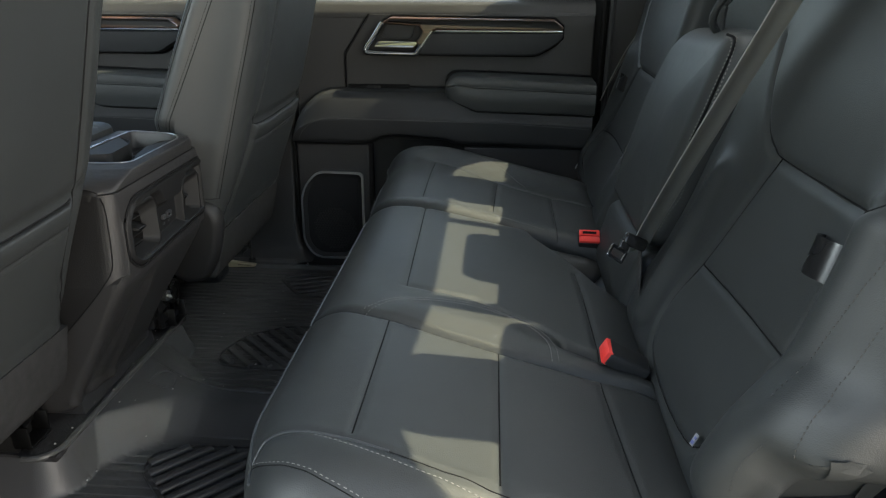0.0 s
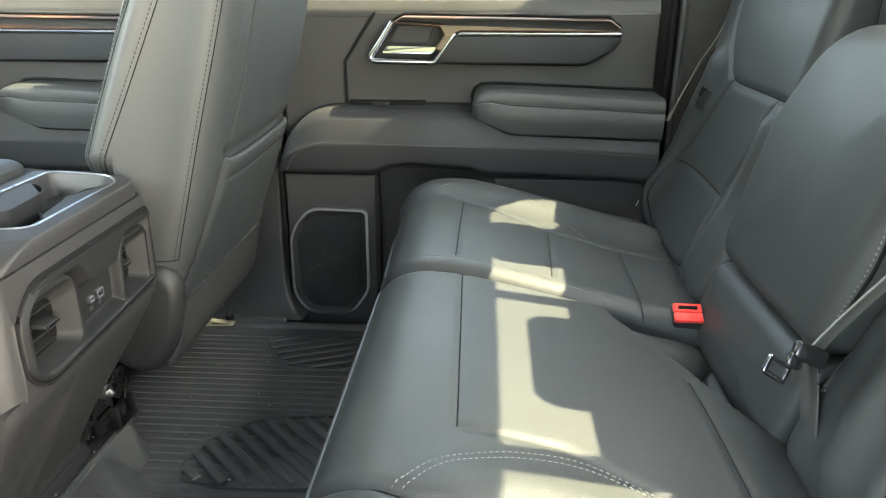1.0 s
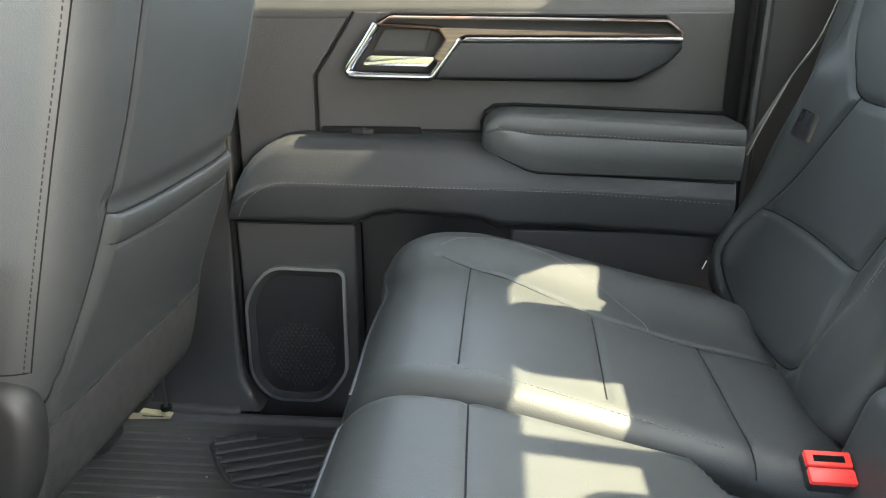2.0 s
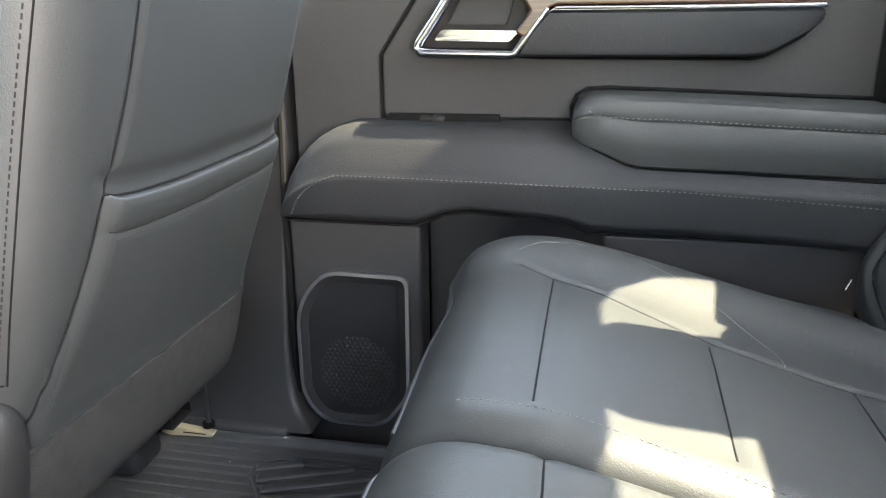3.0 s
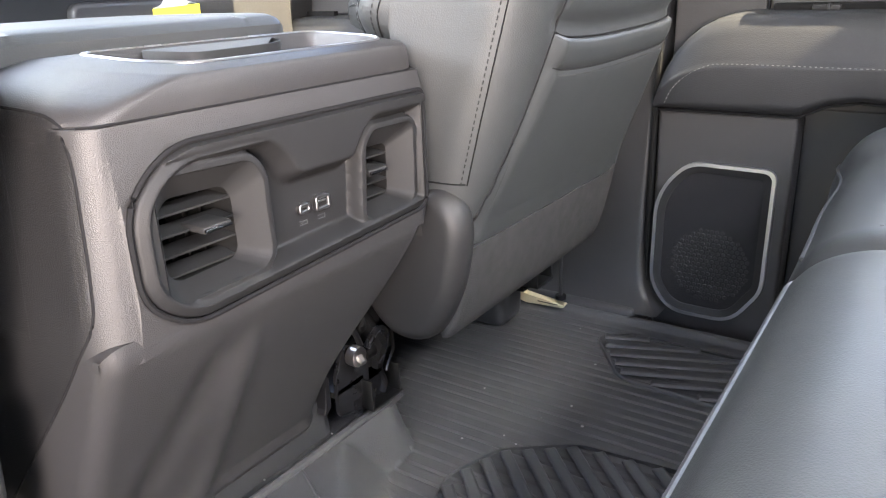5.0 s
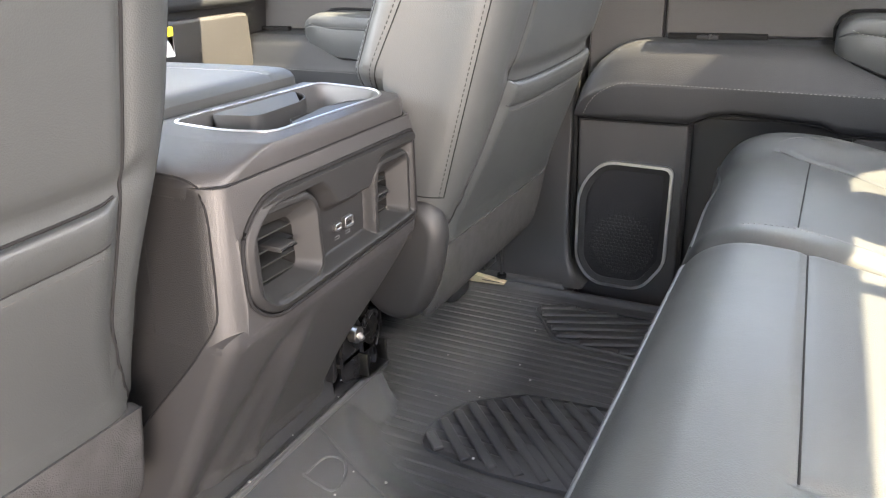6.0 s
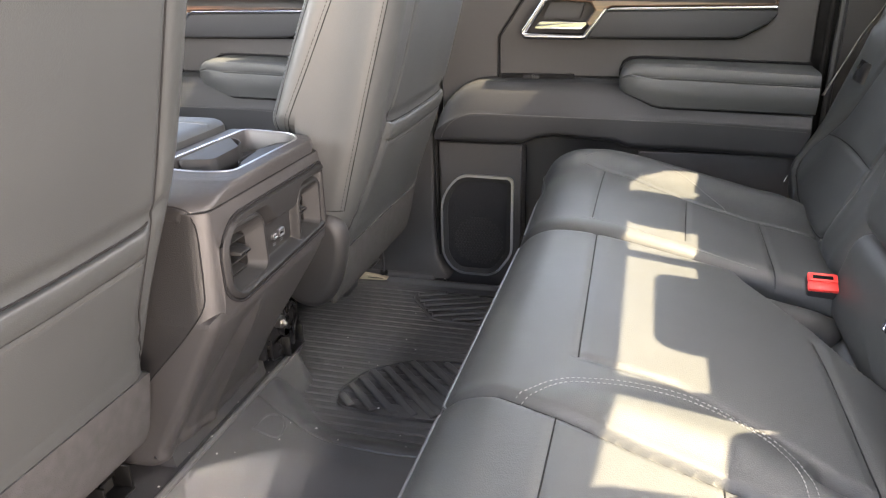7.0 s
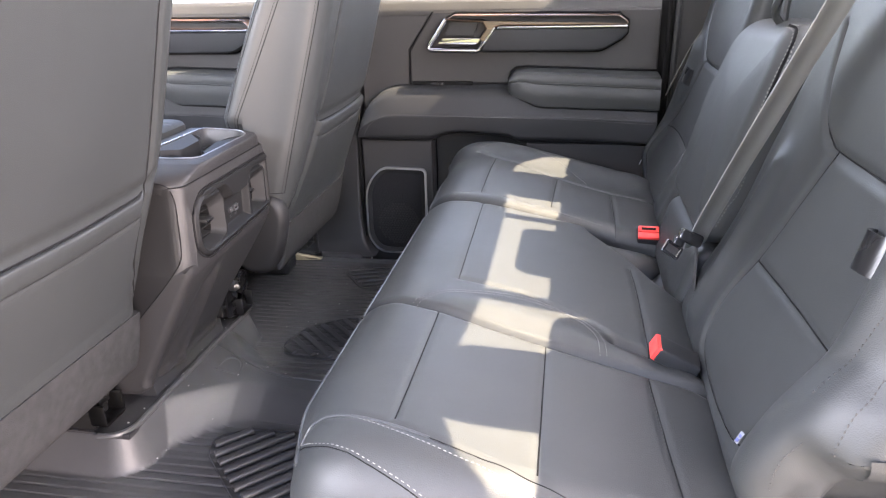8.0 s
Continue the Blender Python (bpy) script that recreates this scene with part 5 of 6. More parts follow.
def seat_latch(seat, y, x):
    """The lock at the end of a seat rail: a plate, a bolt, a link and a hook."""
    latch = part("rail_latch", prism("x", round_poly([(y - 0.045, 0.098), (y + 0.030, 0.080), (y + 0.046, 0.100), (y + 0.030, 0.140), (y + 0.006, 0.172), (y - 0.030, 0.182), (y - 0.046, 0.150)], 0.008, 3), x - 0.008, x - 0.003, 0.002), SATIN_BLACK, seat)
    part("latch_bolt", join(tube([(x - 0.004, y - 0.016, 0.166), (x + 0.008, y - 0.016, 0.166)], 0.012, 14), tube([(x + 0.008, y - 0.016, 0.166), (x + 0.016, y - 0.018, 0.162)], [0.006, 0.004], 8)), BOLT_METAL, latch, "bare metal bolt")
    part("link", tube([(x, y - 0.004, 0.174), (x - 0.004, y - 0.014, 0.205), (x - 0.008, y - 0.030, 0.236)], 0.0035, 8), STEEL, latch)
    part("hook", tube([tuple(p) for p in spline([(x + 0.002, y + 0.004, 0.168), (x + 0.004, y + 0.020, 0.184), (x + 0.004, y + 0.036, 0.176), (x + 0.003, y + 0.034, 0.152), (x, y + 0.024, 0.138)], 16)], 0.0045, 8), SATIN_BLACK, latch)
    part("rod", tube([(x + 0.002, y + 0.050, 0.190), (x + 0.002, y + 0.052, 0.145), (x - 0.002, y + 0.040, 0.120)], 0.0022, 6), STEEL, latch)
    part("wire", tube([tuple(p) for p in spline([(x - 0.01, y + 0.046, 0.192), (x + 0.012, y + 0.075, 0.188), (x + 0.03, y + 0.105, 0.186), (x + 0.034, y + 0.108, 0.180)], 16)], 0.0011, 6), STEEL, latch)
    channel = [(y - 0.078, 0.165), (y - 0.052, 0.155), (y - 0.048, 0.148), (y - 0.048, 0.112), (y - 0.054, 0.106), (y - 0.060, 0.106), (y - 0.057, 0.112), (y - 0.055, 0.146), (y - 0.078, 0.156)]
    part("channel_end", prism("x", channel, x - 0.30, x - 0.012, 0.001), SATIN_BLACK, latch)
    part("slide", box(x - 0.25, x - 0.008, y - 0.046, y + 0.006, 0.122, 0.130, 0.001), STEEL, latch)


far_seat = front_seat(1.425, 1.905, 0.0, -1, -0.005, "black leather front passenger seat with map pocket and felt valance", True)
front_seat(0.53, 1.01, -0.085, 1, 0.038, "black leather driver seat with map pocket and grey felt valance", False)

seat_latch(far_seat, 1.392, -0.705)


# ---- doors ----
def door_panel(dx, label, x_front=-0.575, x_rear=0.243):
    door = thing("cab_door", (dx, 2.05, -0.02), label, "car door", group="closed doors")
    P = lambda pts: [(x + dx, z) for x, z in pts]
    back, skin = 2.092, 2.058
    # upper skin in two pieces with a seam between
    part("front_skin", prism("y", P([(x_front, 0.36), (-0.4365, 0.36), (-0.4365, 0.601), (-0.367, 0.704), (x_front, 0.704)]), back, skin + 0.002, 0.004), SOFT_UPPER, door)
    part("main_skin", prism("y", P([(-0.4325, 0.36), (x_rear, 0.36), (x_rear, 0.704), (-0.362, 0.704), (-0.4325, 0.600)]), back, skin, 0.004), SOFT_UPPER, door)
    sill = [(2.13, 0.69), (2.13, 0.736), (2.096, 0.738), (2.080, 0.736), (2.070, 0.728), (2.059, 0.706), (2.059, 0.690)]
    s0 = round_poly(sill, 0.006)
    part("window_sill", tidy(loft([[(x + dx, y, z) for y, z in s0] for x in (x_front, x_rear)])), SOFT_UPPER, door)
    part("door_core", box(x_front + dx, x_rear + dx, 2.093, 2.114, -0.05, 0.698, 0.002), BLACK, door)
    # padded shelf band
    band = round_poly([(2.08, 0.362), (1.990, 0.362), (1.976, 0.372), (1.970, 0.432), (1.974, 0.440), (1.988, 0.488), (2.002, 0.504), (2.08, 0.509)], [0.001, 0.006, 0.010, 0.006, 0.004, 0.012, 0.010, 0.001], 4)
    ends = [(-0.579, 0.014, -0.128), (-0.575, 0.011, -0.103), (-0.566, 0.008, -0.078), (-0.553, 0.006, -0.055), (-0.537, 0.004, -0.036), (-0.518, 0.002, -0.020), (-0.498, 0.001, -0.009), (-0.476, 0, -0.0025), (-0.455, 0, 0), (-0.366, 0, 0), (-0.345, 0, 0), (-0.33, 0, 0), (-0.31, 0, 0), (-0.29, 0, 0), (-0.22, -0.001, 0), (-0.15, -0.001, 0), (-0.12, -0.002, 0), (0.0, -0.002, 0), (0.10, -0.018, 0), (x_rear - 0.004, -0.045, 0)]
    rings = []
    for x, dy, dz in ends:
        f = 1 + dz / 0.145
        arch = float(np.interp(x, [-0.365, -0.33, -0.29, -0.15, -0.12], [0, 0.017, 0.024, 0.014, 0]))
        rings.append([(x + dx, y + (dy if y < 2.06 else 0), 0.362 + (z - 0.362) * max(0.05, f) + arch * max(0.0, 1 - (z - 0.362) / 0.07)) for y, z in band])
    band_shape = tidy(loft(rings))
    shelf = part("padded_shelf", band_shape, LEATHER_DOOR, door)
    sew("stitching", bvh_of(band_shape), P([(-0.560, 0.372), (-0.548, 0.395), (-0.528, 0.415), (-0.50, 0.430), (-0.465, 0.435), (-0.3, 0.433), (0.0, 0.428), (0.238, 0.424)]), shelf, way=(0, 1, 0), start=(0, 0.3, 0), flat="xz", length=0.004, gap=0.003, width=0.001, n=240)
    part("slot", box(-0.425 + dx, -0.255 + dx, 2.044, 2.0585, 0.503, 0.5165, 0.002), BLACK, door)
    part("latch", join(box(-0.372 + dx, -0.335 + dx, 2.036, 2.052, 0.506, 0.514, 0.002), box(-0.352 + dx, -0.348 + dx, 2.030, 2.052, 0.507, 0.516, 0.001)), PLASTIC_SMOOTH, door)
    # armrest
    section = [(2.065, 0.0), (1.972, 0.0), (1.966, 0.012), (1.962, 0.04), (1.957, 0.30), (1.956, 0.62), (1.9585, 0.665), (1.957, 0.70), (1.958, 0.86), (1.962, 0.94), (1.972, 0.985), (1.985, 1.0), (2.065, 1.0)]
    stations = [(-0.1495, 0.020, 0.500, 0.524), (-0.148, 0.010, 0.497, 0.532), (-0.142, 0.004, 0.493, 0.540), (-0.132, 0.001, 0.488, 0.548), (-0.118, 0.0, 0.482, 0.553), (-0.10, 0.0, 0.474, 0.5535), (-0.078, 0.0, 0.464, 0.553), (-0.062, 0.0, 0.4595, 0.5525), (-0.03, 0.0, 0.458, 0.552), (0.05, -0.006, 0.458, 0.549), (0.13, -0.017, 0.458, 0.546), (x_rear, -0.032, 0.458, 0.542)]
    rings = [[(x + dx, y + (dy if y < 2.06 else 0), lo + f * (hi - lo)) for y, f in section] for x, dy, lo, hi in stations]
    arm_shape = tidy(loft(rings))
    armrest = part("armrest", arm_shape, LEATHER, door, "padded leather armrest")
    sew("stitching", bvh_of(arm_shape), P([(-0.128, 0.534), (-0.10, 0.5265), (0.0, 0.524), (0.1, 0.5205), (0.236, 0.517)]), armrest, way=(0, 1, 0), start=(0, 0.3, 0), flat="xz", length=0.004, gap=0.003, width=0.001, n=160)
    # dark gaps round the panels
    gap_lines = [
        (skin - 0.001, [(-0.4345, 0.505), (-0.4345, 0.600), (-0.3645, 0.703)], 0.0020),
        (skin - 0.001, [(-0.42, 0.5105), (-0.26, 0.5105), (-0.150, 0.5105)], 0.0022),
        (2.052, [(-0.150, 0.507), (-0.152, 0.528), (-0.146, 0.545), (-0.132, 0.555), (-0.10, 0.5565), (0.05, 0.5515), (x_rear, 0.545)], 0.0032),
        (2.055, [(-0.236, 0.599), (-0.20, 0.597), (0.085, 0.596), (0.098, 0.5995), (0.147, 0.628), (0.160, 0.643), (0.161, 0.676), (0.137, 0.6955), (0.0, 0.697), (-0.300, 0.7005), (-0.326, 0.688)], 0.0030)]
    for y, line, r in gap_lines:
        part("panel_gap", tube([(x + dx, y, z) for x, z in line], r, 6), JOINT, door)
    arm_tree = bvh_of(band_shape)
    foot = drape(arm_tree, [(x + dx, 1.9, z) for x, z in ((-0.149, 0.499), (-0.118, 0.4805), (-0.078, 0.4625), (-0.062, 0.458), (0.05, 0.4562), (0.14, 0.4562), (x_rear - 0.006, 0.4562))], (0, 1, 0), (0, -0.1, 0))
    part("panel_gap", tube([tuple(p) for p, n in foot], 0.0024, 6), JOINT, door)
    low_gap = [(x + dx, 1.994, 0.3595 + float(np.interp(x, [-0.365, -0.33, -0.29, -0.15, -0.12], [0, 0.017, 0.024, 0.014, 0]))) for x in (x_front + 0.004, -0.45, -0.366, -0.345, -0.33, -0.31, -0.29, -0.22, -0.15, -0.12, 0.0, x_rear - 0.02)]
    part("panel_gap", tube(low_gap, 0.0022, 6), JOINT, door)
    # speaker panel
    spk = round_poly(P([(x_front, 0.358), (-0.366, 0.358), (-0.366, -0.03), (-0.47, -0.06), (-0.555, -0.055), (x_front + 0.002, 0.02)]), [0.004, 0.004, 0.01, 0.06, 0.09, 0.08], 6)
    speaker = part("speaker_panel", prism("y", spk, 2.06, 2.004, 0.006), PLASTIC, door)
    ring = [(-0.520, 0.279), (-0.385, 0.276), (-0.3865, 0.075), (-0.430, 0.012), (-0.535, 0.012), (-0.571, 0.06), (-0.570, 0.200), (-0.556, 0.238)]
    radii = [0.03, 0.018, 0.02, 0.03, 0.05, 0.06, 0.05, 0.03]
    shrink = lambda q: round_poly(inset(P(ring), q), [max(0.003, r - q * 0.6) for r in radii], 5)
    outer, mid_, inner_ = shrink(0), shrink(0.0055), shrink(0.017)
    def band_ring(o, n, a, b0, b1):
        return tidy(loft([lift("y", o, a), lift("y", o, b0), lift("y", n, b1), lift("y", n, a), lift("y", o, a)], caps=False))
    bright = part("chrome_ring", band_ring(outer, mid_, 2.006, 1.995, 1.995), SILVER, speaker, "bright silver surround")
    part("ring_bed", band_ring(mid_, inner_, 2.006, 1.9965, 2.0005), PLASTIC_SMOOTH, speaker)
    grille = part("grille", (lift("y", inner_, 2.0022), [tuple(range(len(inner_)))]), MESH, speaker, smooth=False)
    dots = []
    for i in range(-9, 10):
        for j in range(-9, 10):
            x, z = (i + 0.5 * (j % 2)) * 0.0085, j * 0.0074
            if x * x + z * z < 0.0039:
                c = [(x - 0.474 + dx + 0.0036 * math.cos(math.pi / 3 * k + 0.52), z + 0.105 + 0.0036 * math.sin(math.pi / 3 * k + 0.52)) for k in range(6)]
                dots.append(prism("y", c, 2.0025, 2.0016, 0.0006, seg=1))
    tagged(part("grille_cells", join(*dots), PLASTIC_BLACK, grille), kind="stuff")
    # lower panel behind the map recess
    low = round_poly(P([(-0.10, 0.356), (x_rear, 0.356), (x_rear, -0.02), (-0.05, -0.02)]), 0.01)
    part("lower_panel", prism("y", low, 2.06, 1.996, 0.004), PLASTIC, door)
    # blacker plastic than the panels: the recess's shadow is put into its colour
    part("recess_back", prism("y", P([(-0.37, -0.02), (-0.04, -0.02), (-0.08, 0.37), (-0.37, 0.37)]), 2.092, 2.086, 0.002), PLASTIC_BLACK, door)
    # pull handle with wood and chrome
    cup = []
    for x in (-0.2315, -0.225, -0.210, -0.195, -0.186, -0.10, 0.0, 0.07, 0.092, 0.105, 0.125, 0.145, 0.1545, 0.1575):
        t, b = float(np.interp(x, [-0.235, -0.186, 0.155, 0.158], [0.6035, 0.660, 0.660, 0.655])), float(np.interp(x, [0.085, 0.097, 0.145, 0.158], [0.5985, 0.602, 0.630, 0.645]))
        q = min(1.0, (t - b) / 0.02)
        cup.append([(x + dx, y, z) for y, z in ((2.06, t), (2.020, t), (2.0165, t - 0.004 * q), (2.0185, b + 0.010 * q), (2.0205, b + 0.004 * q), (2.0255, b + 0.001 * q), (2.06, b))])
    part("pull_cup", tidy(loft(cup)), LEATHER_DOOR, door)
    part("chrome_strip", prism("y", P([(-0.188, 0.657), (-0.178, 0.6655), (0.157, 0.6655), (0.158, 0.660), (-0.182, 0.659)]), 2.06, 2.0135, 0.0015), CHROME, door, "slim chrome strip")
    wood = round_poly(P([(-0.322, 0.683), (-0.300, 0.697), (0.135, 0.692), (0.158, 0.674), (0.157, 0.666), (-0.176, 0.667), (-0.186, 0.664), (-0.218, 0.624), (-0.232, 0.632), (-0.212, 0.660), (-0.222, 0.676)]), 0.003, 3)
    part("wood_trim", prism("y", wood, 2.06, 2.0155, 0.003), WOOD, door, "dark open-pore wood trim")
    bez = round_poly(P([(-0.378, 0.618), (-0.372, 0.602), (-0.226, 0.599), (-0.186, 0.656), (-0.19, 0.661), (-0.225, 0.682), (-0.322, 0.686)]), 0.008, 4)
    handle = part("handle_bezel", prism("y", bez, 2.06, 2.0460, 0.004), BLACK, door)
    path = [(-0.322, 0.684), (-0.345, 0.650), (-0.368, 0.618), (-0.3705, 0.611), (-0.366, 0.6055), (-0.355, 0.6045), (-0.29, 0.6035), (-0.240, 0.6025), (-0.232, 0.604), (-0.210, 0.634), (-0.1885, 0.663)]
    rails = []
    for (x, z), (xa, za), (xb, zb) in zip(path, path[:1] + path[:-1], path[1:] + path[-1:]):
        t = Vector((xb - xa, zb - za)).normalized()
        ring_at = []
        for k in range(12):
            a = 2 * math.pi * k / 12
            ring_at.append((x + dx - t.y * 0.0075 * math.cos(a), 2.024 + 0.0095 * math.sin(a), z + t.x * 0.0075 * math.cos(a)))
        rails.append(ring_at)
    part("chrome_surround", tidy(loft(rails)), CHROME, handle)
    part("release_lever", prism("y", round_poly(P([(-0.346, 0.621), (-0.240, 0.619), (-0.226, 0.634), (-0.335, 0.636)]), 0.005, 4), 2.045, 2.0210, 0.006), CHROME, handle, "chrome release lever")
    part("lock_face", prism("y", round_poly(P([(-0.330, 0.642), (-0.246, 0.641), (-0.236, 0.676), (-0.312, 0.677)]), 0.005, 4), 2.046, 2.0360, 0.003), PLASTIC_DARK, handle)
    return door


door_rear = door_panel(0.0, "closed rear door trim with wood strip, chrome handle, armrest and speaker")
door_panel(-1.04, "closed front door trim with wood strip, padded shelf and armrest", x_front=-0.66)
part("door_seal", tube([(-0.581, 2.006, 0.03), (-0.581, 2.006, 0.36), (-0.579, 2.022, 0.70)], 0.005, 8), BLACK, door_rear)
part("door_seal", tube([(0.256, 2.015, -0.02), (0.256, 2.015, 0.35), (0.262, 2.022, 0.74)], 0.006, 8), BLACK, door_rear)
part("door_seal", tube([(0.275, 2.012, -0.02), (0.275, 2.012, 0.35), (0.282, 2.02, 0.75)], 0.008, 8), PLASTIC_DARK, door_rear)

part("door_gap", box(0.2435, 0.2845, 2.075, 2.112, -0.04, 0.74, 0.002), BLACK, door_rear)

# ---- pillars and sill on the closed side ----
pillar = wall_thing("trim_pillar", "dark plastic pillar trim between the two closed doors", "pillar trim")
levels = [(0.015, -0.90, -0.54, 1.950), (0.03, -0.86, -0.56, 1.966), (0.06, -0.80, -0.578, 1.982), (0.12, -0.76, -0.586, 1.993), (0.30, -0.72, -0.588, 2.020), (0.45, -0.70, -0.586, 2.045), (0.75, -0.68, -0.586, 2.052)]
part("pillar_cover", tidy(loft([lift("z", round_poly([(a, 2.10), (a, y), (b, y), (b, 2.10)], [0.0005, 0.02, 0.012, 0.0005], 5), z) for z, a, b, y in levels])), PLASTIC_BLACK, pillar)
part("sill_trim", box(-0.98, -0.575, 1.945, 2.05, -0.03, 0.022, 0.012, 3), PLASTIC, pillar)
part("sill_step", box(-0.575, 0.60, 1.955, 2.09, -0.10, -0.050, 0.008, 3), PLASTIC_DARK, pillar)
part("quarter_trim", prism("y", [(0.285, -0.03), (0.62, -0.03), (0.60, 0.92), (0.47, 1.2), (0.285, 1.2)], 2.095, 2.05, 0.006), PLASTIC, pillar)

# ---- belts and buckles ----
def belt(points, width, label, side, cloth=None):
    """A flat strap along points; side: the way across the strap at each end."""
    cloth = cloth or WEBBING
    q = spline(points, 40)
    web, cords = [], ([], [])
    for i, p in enumerate(q):
        d = Vector(q[min(i + 1, 39)] - q[max(i - 1, 0)]).normalized()
        s = Vector(side[0]).lerp(Vector(side[1]), i / 39)
        s = (s - d * s.dot(d)).normalized()
        n = d.cross(s).normalized()
        p, s = Vector(p), s * width / 2
        rows = [(-1, 0.0007), (-0.62, 0.0010), (-0.58, 0.0006), (0.58, 0.0006), (0.62, 0.0010), (1, 0.0007)]
        web.append([tuple(p + s * f + n * h) for f, h in rows] + [tuple(p + s * f - n * h) for f, h in reversed(rows)])
        for f, c in zip((-1, 1), cords):
            c.append(tuple(p + s * f))
    ob = thing("seat_belt", tuple(q[0]), label, "seat belt", group="seat belts")
    part("webbing", tidy(loft(web)), cloth, ob)
    for c in cords:
        part("selvedge", tube(c, 0.0012, 6), cloth, ob)
    return ob


def buckle(m, label, slot=True):
    ob = thing("belt_buckle", (0, 0, 0), label, "buckle", group="belt buckles")
    part("housing", box(-0.017, 0.017, -0.022, 0.022, -0.07, 0.0, 0.005, 3), PLASTIC_DARK, ob)
    part("release_button", box(-0.016, -0.001 if slot else 0.016, -0.0205, 0.0205, -0.004, 0.0035, 0.002), RED, ob, "red release button")
    if not slot:
        part("button_edge", box(-0.0165, 0.0165, -0.021, 0.021, -0.006, 0.0, 0.002), RED, ob)
        ob.matrix_world = m
        return ob
    cap = part("slot_cap", box(0.0005, 0.016, -0.0205, 0.0205, -0.004, 0.004, 0.002), RED, ob)
    part("tongue_slot", box(0.004, 0.011, -0.014, 0.014, 0.0032, 0.0043, 0.0005), BLACK, cap)
    ob.matrix_world = m
    return ob


buckle(pose(0.186, 1.412, 0.312, 0, -28, 88), "black belt buckle with a red button beside the middle seat")
buckle(pose(0.150, 0.888, 0.338, 14, -62, -14) @ Matrix.Diagonal((0.62, 0.85, 0.9, 1)), "black belt buckle with a red button lying on the cushion", False)
belt([(0.225, 1.115, 0.40), (0.238, 1.085, 0.46), (0.270, 0.998, 0.60), (0.310, 0.908, 0.755), (0.358, 0.815, 0.93), (0.43, 0.775, 1.02)], 0.042, "grey webbing seat belt hanging across the seat back", ((0.68, 0.55, -0.05), (0.7, 0.42, -0.1)))
belt([(0.262, 1.985, 0.49), (0.285, 1.99, 0.54), (0.318, 1.99, 0.61), (0.372, 1.985, 0.725), (0.46, 1.98, 1.10)], 0.047, "grey webbing seat belt beside the closed door", ((0.15, 1, -0.1), (0.9, 0.30, 0)))
belt([(0.228, 1.112, 0.402), (0.226, 1.092, 0.36), (0.222, 1.070, 0.31), (0.21, 1.055, 0.26)], 0.046, "dark webbing tail of the hanging belt beside the seat back", ((0.1, 1, 0.4), (0.1, 1, 0.3)), WEBBING_DARK)
tongue = thing("belt_tongue", (0.235, 1.12, 0.40), "chrome belt tongue with a black grip on the hanging belt", "belt tongue")
grip = part("grip", join(box(-0.020, 0.020, -0.006, 0.006, -0.010, 0.010, 0.005, 3), box(-0.024, -0.006, -0.004, 0.004, -0.020, -0.004, 0.004, 3)), GLOSS, tongue)
grip.matrix_world = pose(0.213, 1.085, 0.423, -20, 25, 10)
plate = part("plate", frame_ring("y", round_poly([(-0.016, -0.011), (0.016, -0.011), (0.016, 0.011), (-0.016, 0.011)], 0.004), 0.005, 0.002, -0.002, edge=0.0008), CHROME, tongue, "chrome latch plate")
plate.matrix_world = pose(0.190, 1.100, 0.397, -20, 35, 10)
for c, z, lean in ((0.655, 0.568, -6), (1.862, 0.557, 6)):
    arcs = [(0.027 * math.sin(a), -0.021 * math.cos(a) + 0.006) for a in np.linspace(-1.45, 1.45, 13)]
    strip = [[(x + d, y, zz) for (y, x) in arcs for d in (0,)] for zz, d in ((-0.019, 0.003), (-0.0175, 0.0), (0.0175, 0.0), (0.019, 0.003))]
    strip += [[(x + 0.004, y * 0.94, zz) for (y, x) in arcs] for zz in (0.019, -0.019)]
    strip.append(strip[0])
    guide = single("belt_guide", tidy(loft(strip, caps=False, closed=False)), SATIN_BLACK, "satin black belt guide loop on the seat back", "belt guide", group="belt guides")
    guide.matrix_world = pose(0.25 + 0.27 * (z - 0.36) - 0.001, c, z, lean, 15, 0)

# ---- outside ----
rng = np.random.default_rng(4)
blades = []
for k in range(5200):
    x, y = rng.uniform(-16, 6), rng.uniform(9, 16)
    h, w, lean = rng.uniform(1.2, 2.6), rng.uniform(0.012, 0.035), rng.uniform(-0.25, 0.25)
    blades.append(([(x - w, y, -0.8), (x + w, y, -0.8), (x + w * 0.7 + lean * 0.5, y + 0.05, -0.8 + h * 0.6), (x + lean * 1.2, y + 0.1, -0.8 + h), (x - w * 0.7 + lean * 0.5, y + 0.05, -0.8 + h * 0.6)], [(0, 1, 2, 4), (4, 2, 3)]))
single("reeds", join(*blades), REED, "tall green and dry brown reeds beyond the windows", "reeds", kind="stuff", smooth=False)


# ---- small things ----
part("rail_cover", box(-0.95, -0.757, 1.805, 1.885, 0.0, 0.078, 0.018, 4), PLASTIC_DARK, far_seat, "dark plastic rail cover")
tether = thing("tether_cable", (-0.712, 1.938, 0.02), "thin dark cable hanging from the front seat to the sill", "cable")
part("cable", tube([(-0.715, 1.925, 0.19), (-0.711, 1.937, 0.11), (-0.712, 1.940, 0.02)], 0.0035, 8), PLASTIC_DARK, tether)
part("grommet", tube([(-0.712, 1.940, 0.018), (-0.712, 1.940, 0.026)], 0.010, 12), BLACK, tether)

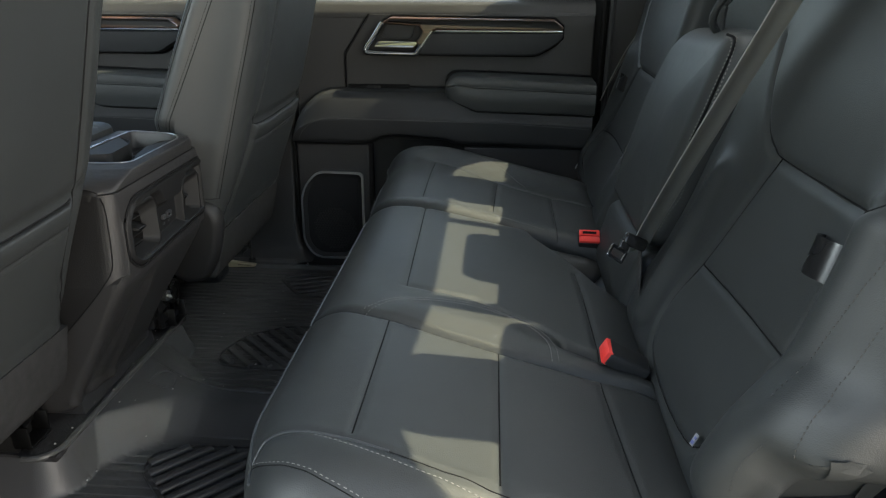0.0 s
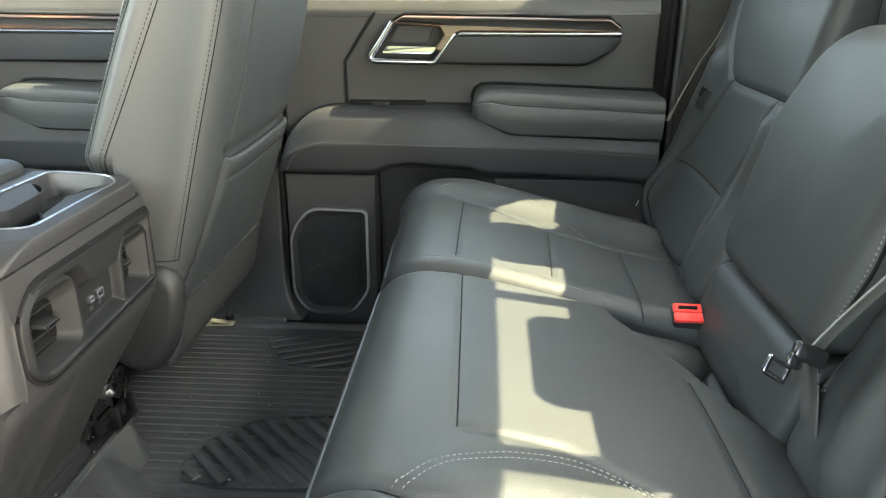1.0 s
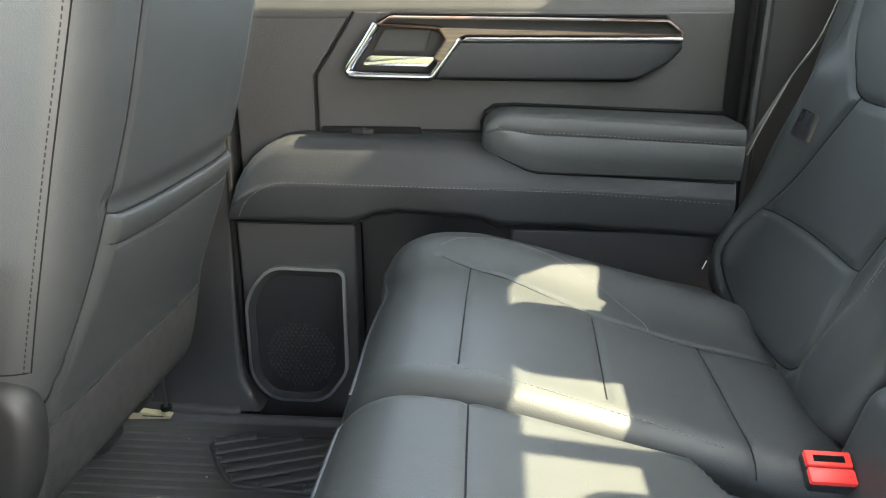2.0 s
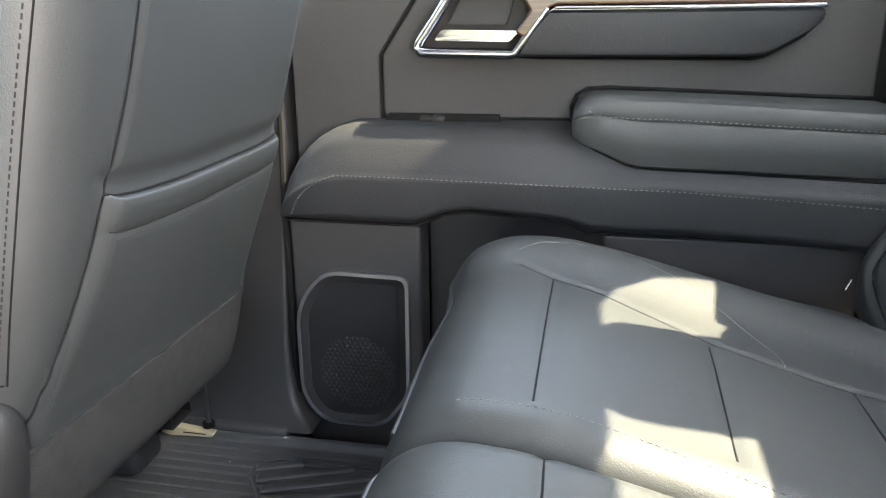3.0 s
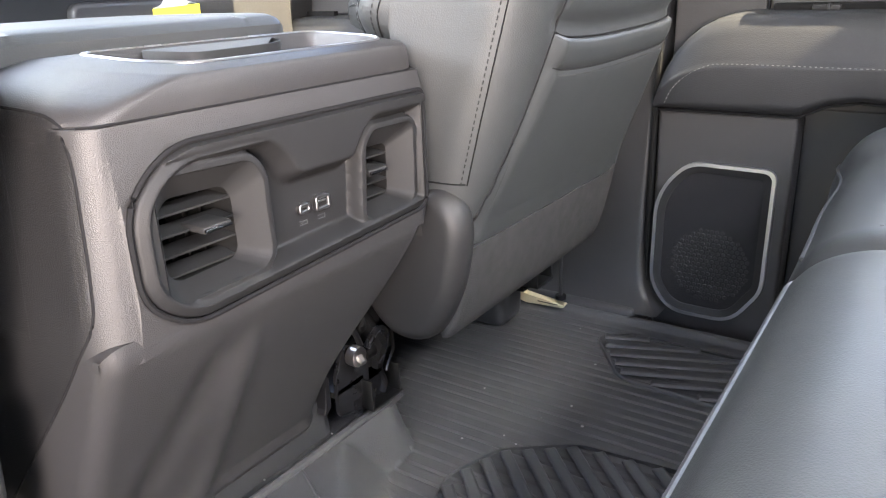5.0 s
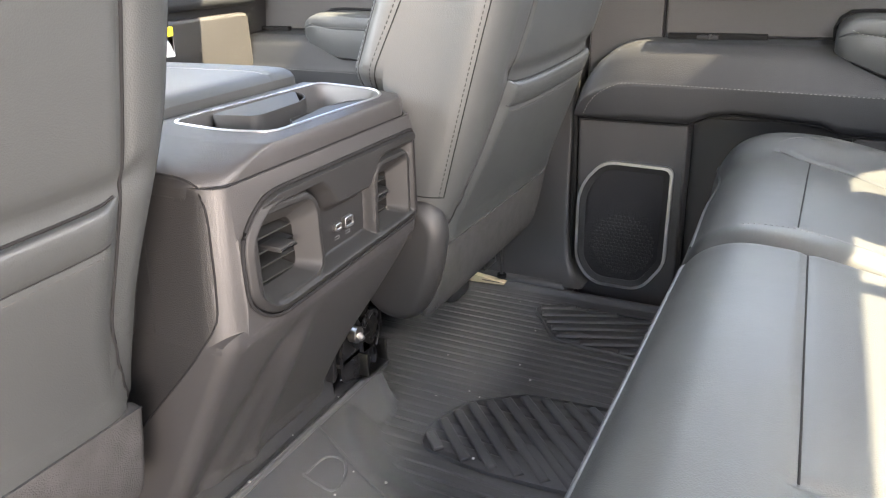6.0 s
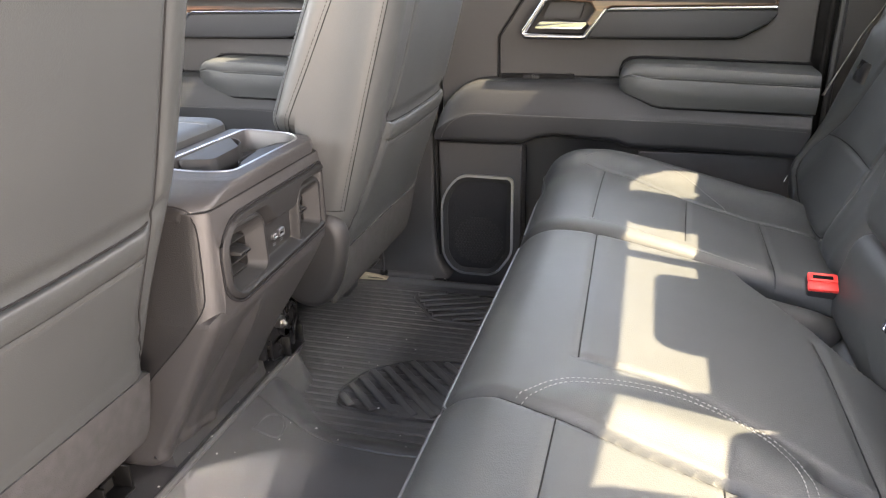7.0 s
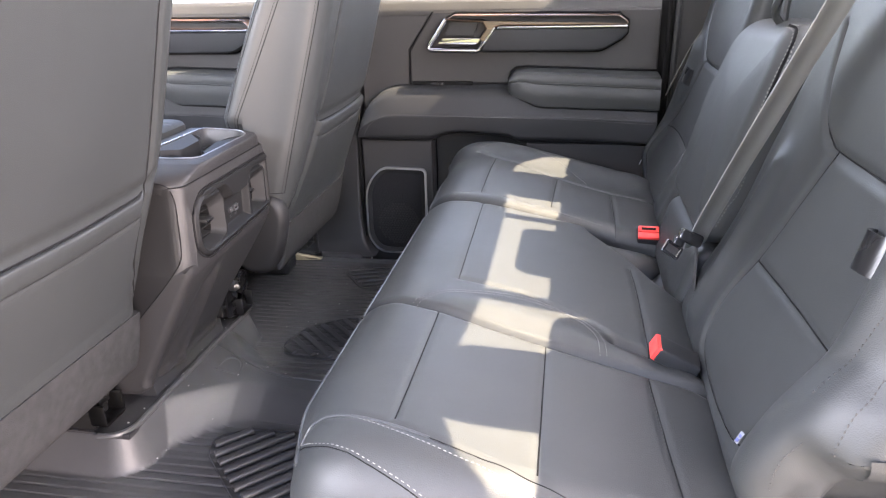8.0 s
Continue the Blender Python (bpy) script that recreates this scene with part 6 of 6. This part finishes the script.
card = thing("hang_tag", (-1.351, 1.69, 0.48), "white paper hang tag with a yellow band on the glovebox", "paper tag")
part("sheet", prism("x", round_poly([(1.645, 0.492), (1.741, 0.486), (1.743, 0.544), (1.712, 0.552), (1.699, 0.562), (1.695, 0.577), (1.680, 0.577), (1.675, 0.559), (1.664, 0.546), (1.646, 0.540)], 0.003, 3), -1.352, -1.3508, 0.0002), WHITE, card)
part("yellow_band", prism("x", [(1.644, 0.522), (1.7435, 0.527), (1.7440, 0.545), (1.6445, 0.540)], -1.3508, -1.3500, 0.0002), YELLOW, card, "yellow printed band")

for label, m, kind_mat in (("small white fabric tag sewn into the seat back seam", pose(0.217, 0.680, 0.347, 0, 30, 20), TAG_CLOTH), ("small round airbag tag on the seat back bolster", pose(0.206, 1.932, 0.324, 0, 20, -20), WHITE)):
    tag = thing("seat_tag", m.translation, label, "tag", group="seat tags")
    body = part("cloth", box(-0.0006, 0.0006, -0.003, 0.003, -0.007, 0.007, 0.0004), kind_mat, tag)
    body.matrix_world = m
    mark = part("print", join(box(-0.0012, -0.0006, -0.0022, 0.0022, -0.005, -0.001, 0), box(-0.0012, -0.0006, -0.0022, 0.001, 0.001, 0.004, 0)), BLUE, tag)
    mark.matrix_world = m

lip = round_poly([(-0.95, 0.934), (-0.712, 0.934), (-0.712, 1.476), (-0.95, 1.476)], [0.001, 0.05, 0.05, 0.001], 10)
part("mat_lip", tube([(x, y, 0.0725) for x, y in lip[11:-11]], 0.0055, 8), RUBBER, mat_thing)
# embossed marks and crumbs on the mat and carpet
def on_hump(x, y, up=0.0):
    return (x, y, float(hump(np.array(x), np.array(y))) + up)


mark_line = [(-0.672, 1.195), (-0.668, 1.235), (-0.648, 1.245), (-0.630, 1.225), (-0.628, 1.195), (-0.650, 1.193)]
part("embossed_mark", tube([on_hump(x, y, 0.001) for x, y in spline(mark_line + mark_line[:1], 40)], 0.0022, 6), RUBBER, mat_thing)
part("embossed_line", tube([on_hump(x, y, 0.001) for x, y in spline([(-0.713, 1.281), (-0.69, 1.272), (-0.62, 1.240), (-0.554, 1.220), (-0.468, 1.216), (-0.36, 1.225)], 60)], 0.0022, 6), RUBBER, mat_thing)
crumbs = []
for k in range(60):
    if k < 30:
        x, y = rng.uniform(-0.75, -0.712), rng.uniform(0.96, 1.45)
        p = (x, y, 0.077)
    else:
        x, y = rng.uniform(-0.70, -0.42), rng.uniform(0.95, 1.9)
        p = on_hump(x, y, 0.003)
    r = rng.uniform(0.0004, 0.0015)
    crumbs.append(box(p[0] - r * 1.5, p[0] + r, p[1] - r, p[1] + r * 1.3, p[2] - r * 0.4, p[2] + r, r * 0.4, 1))
single("crumbs", join(*crumbs), CRUMB, "pale dust crumbs on the carpet and floor mat", "dirt", kind="stuff")
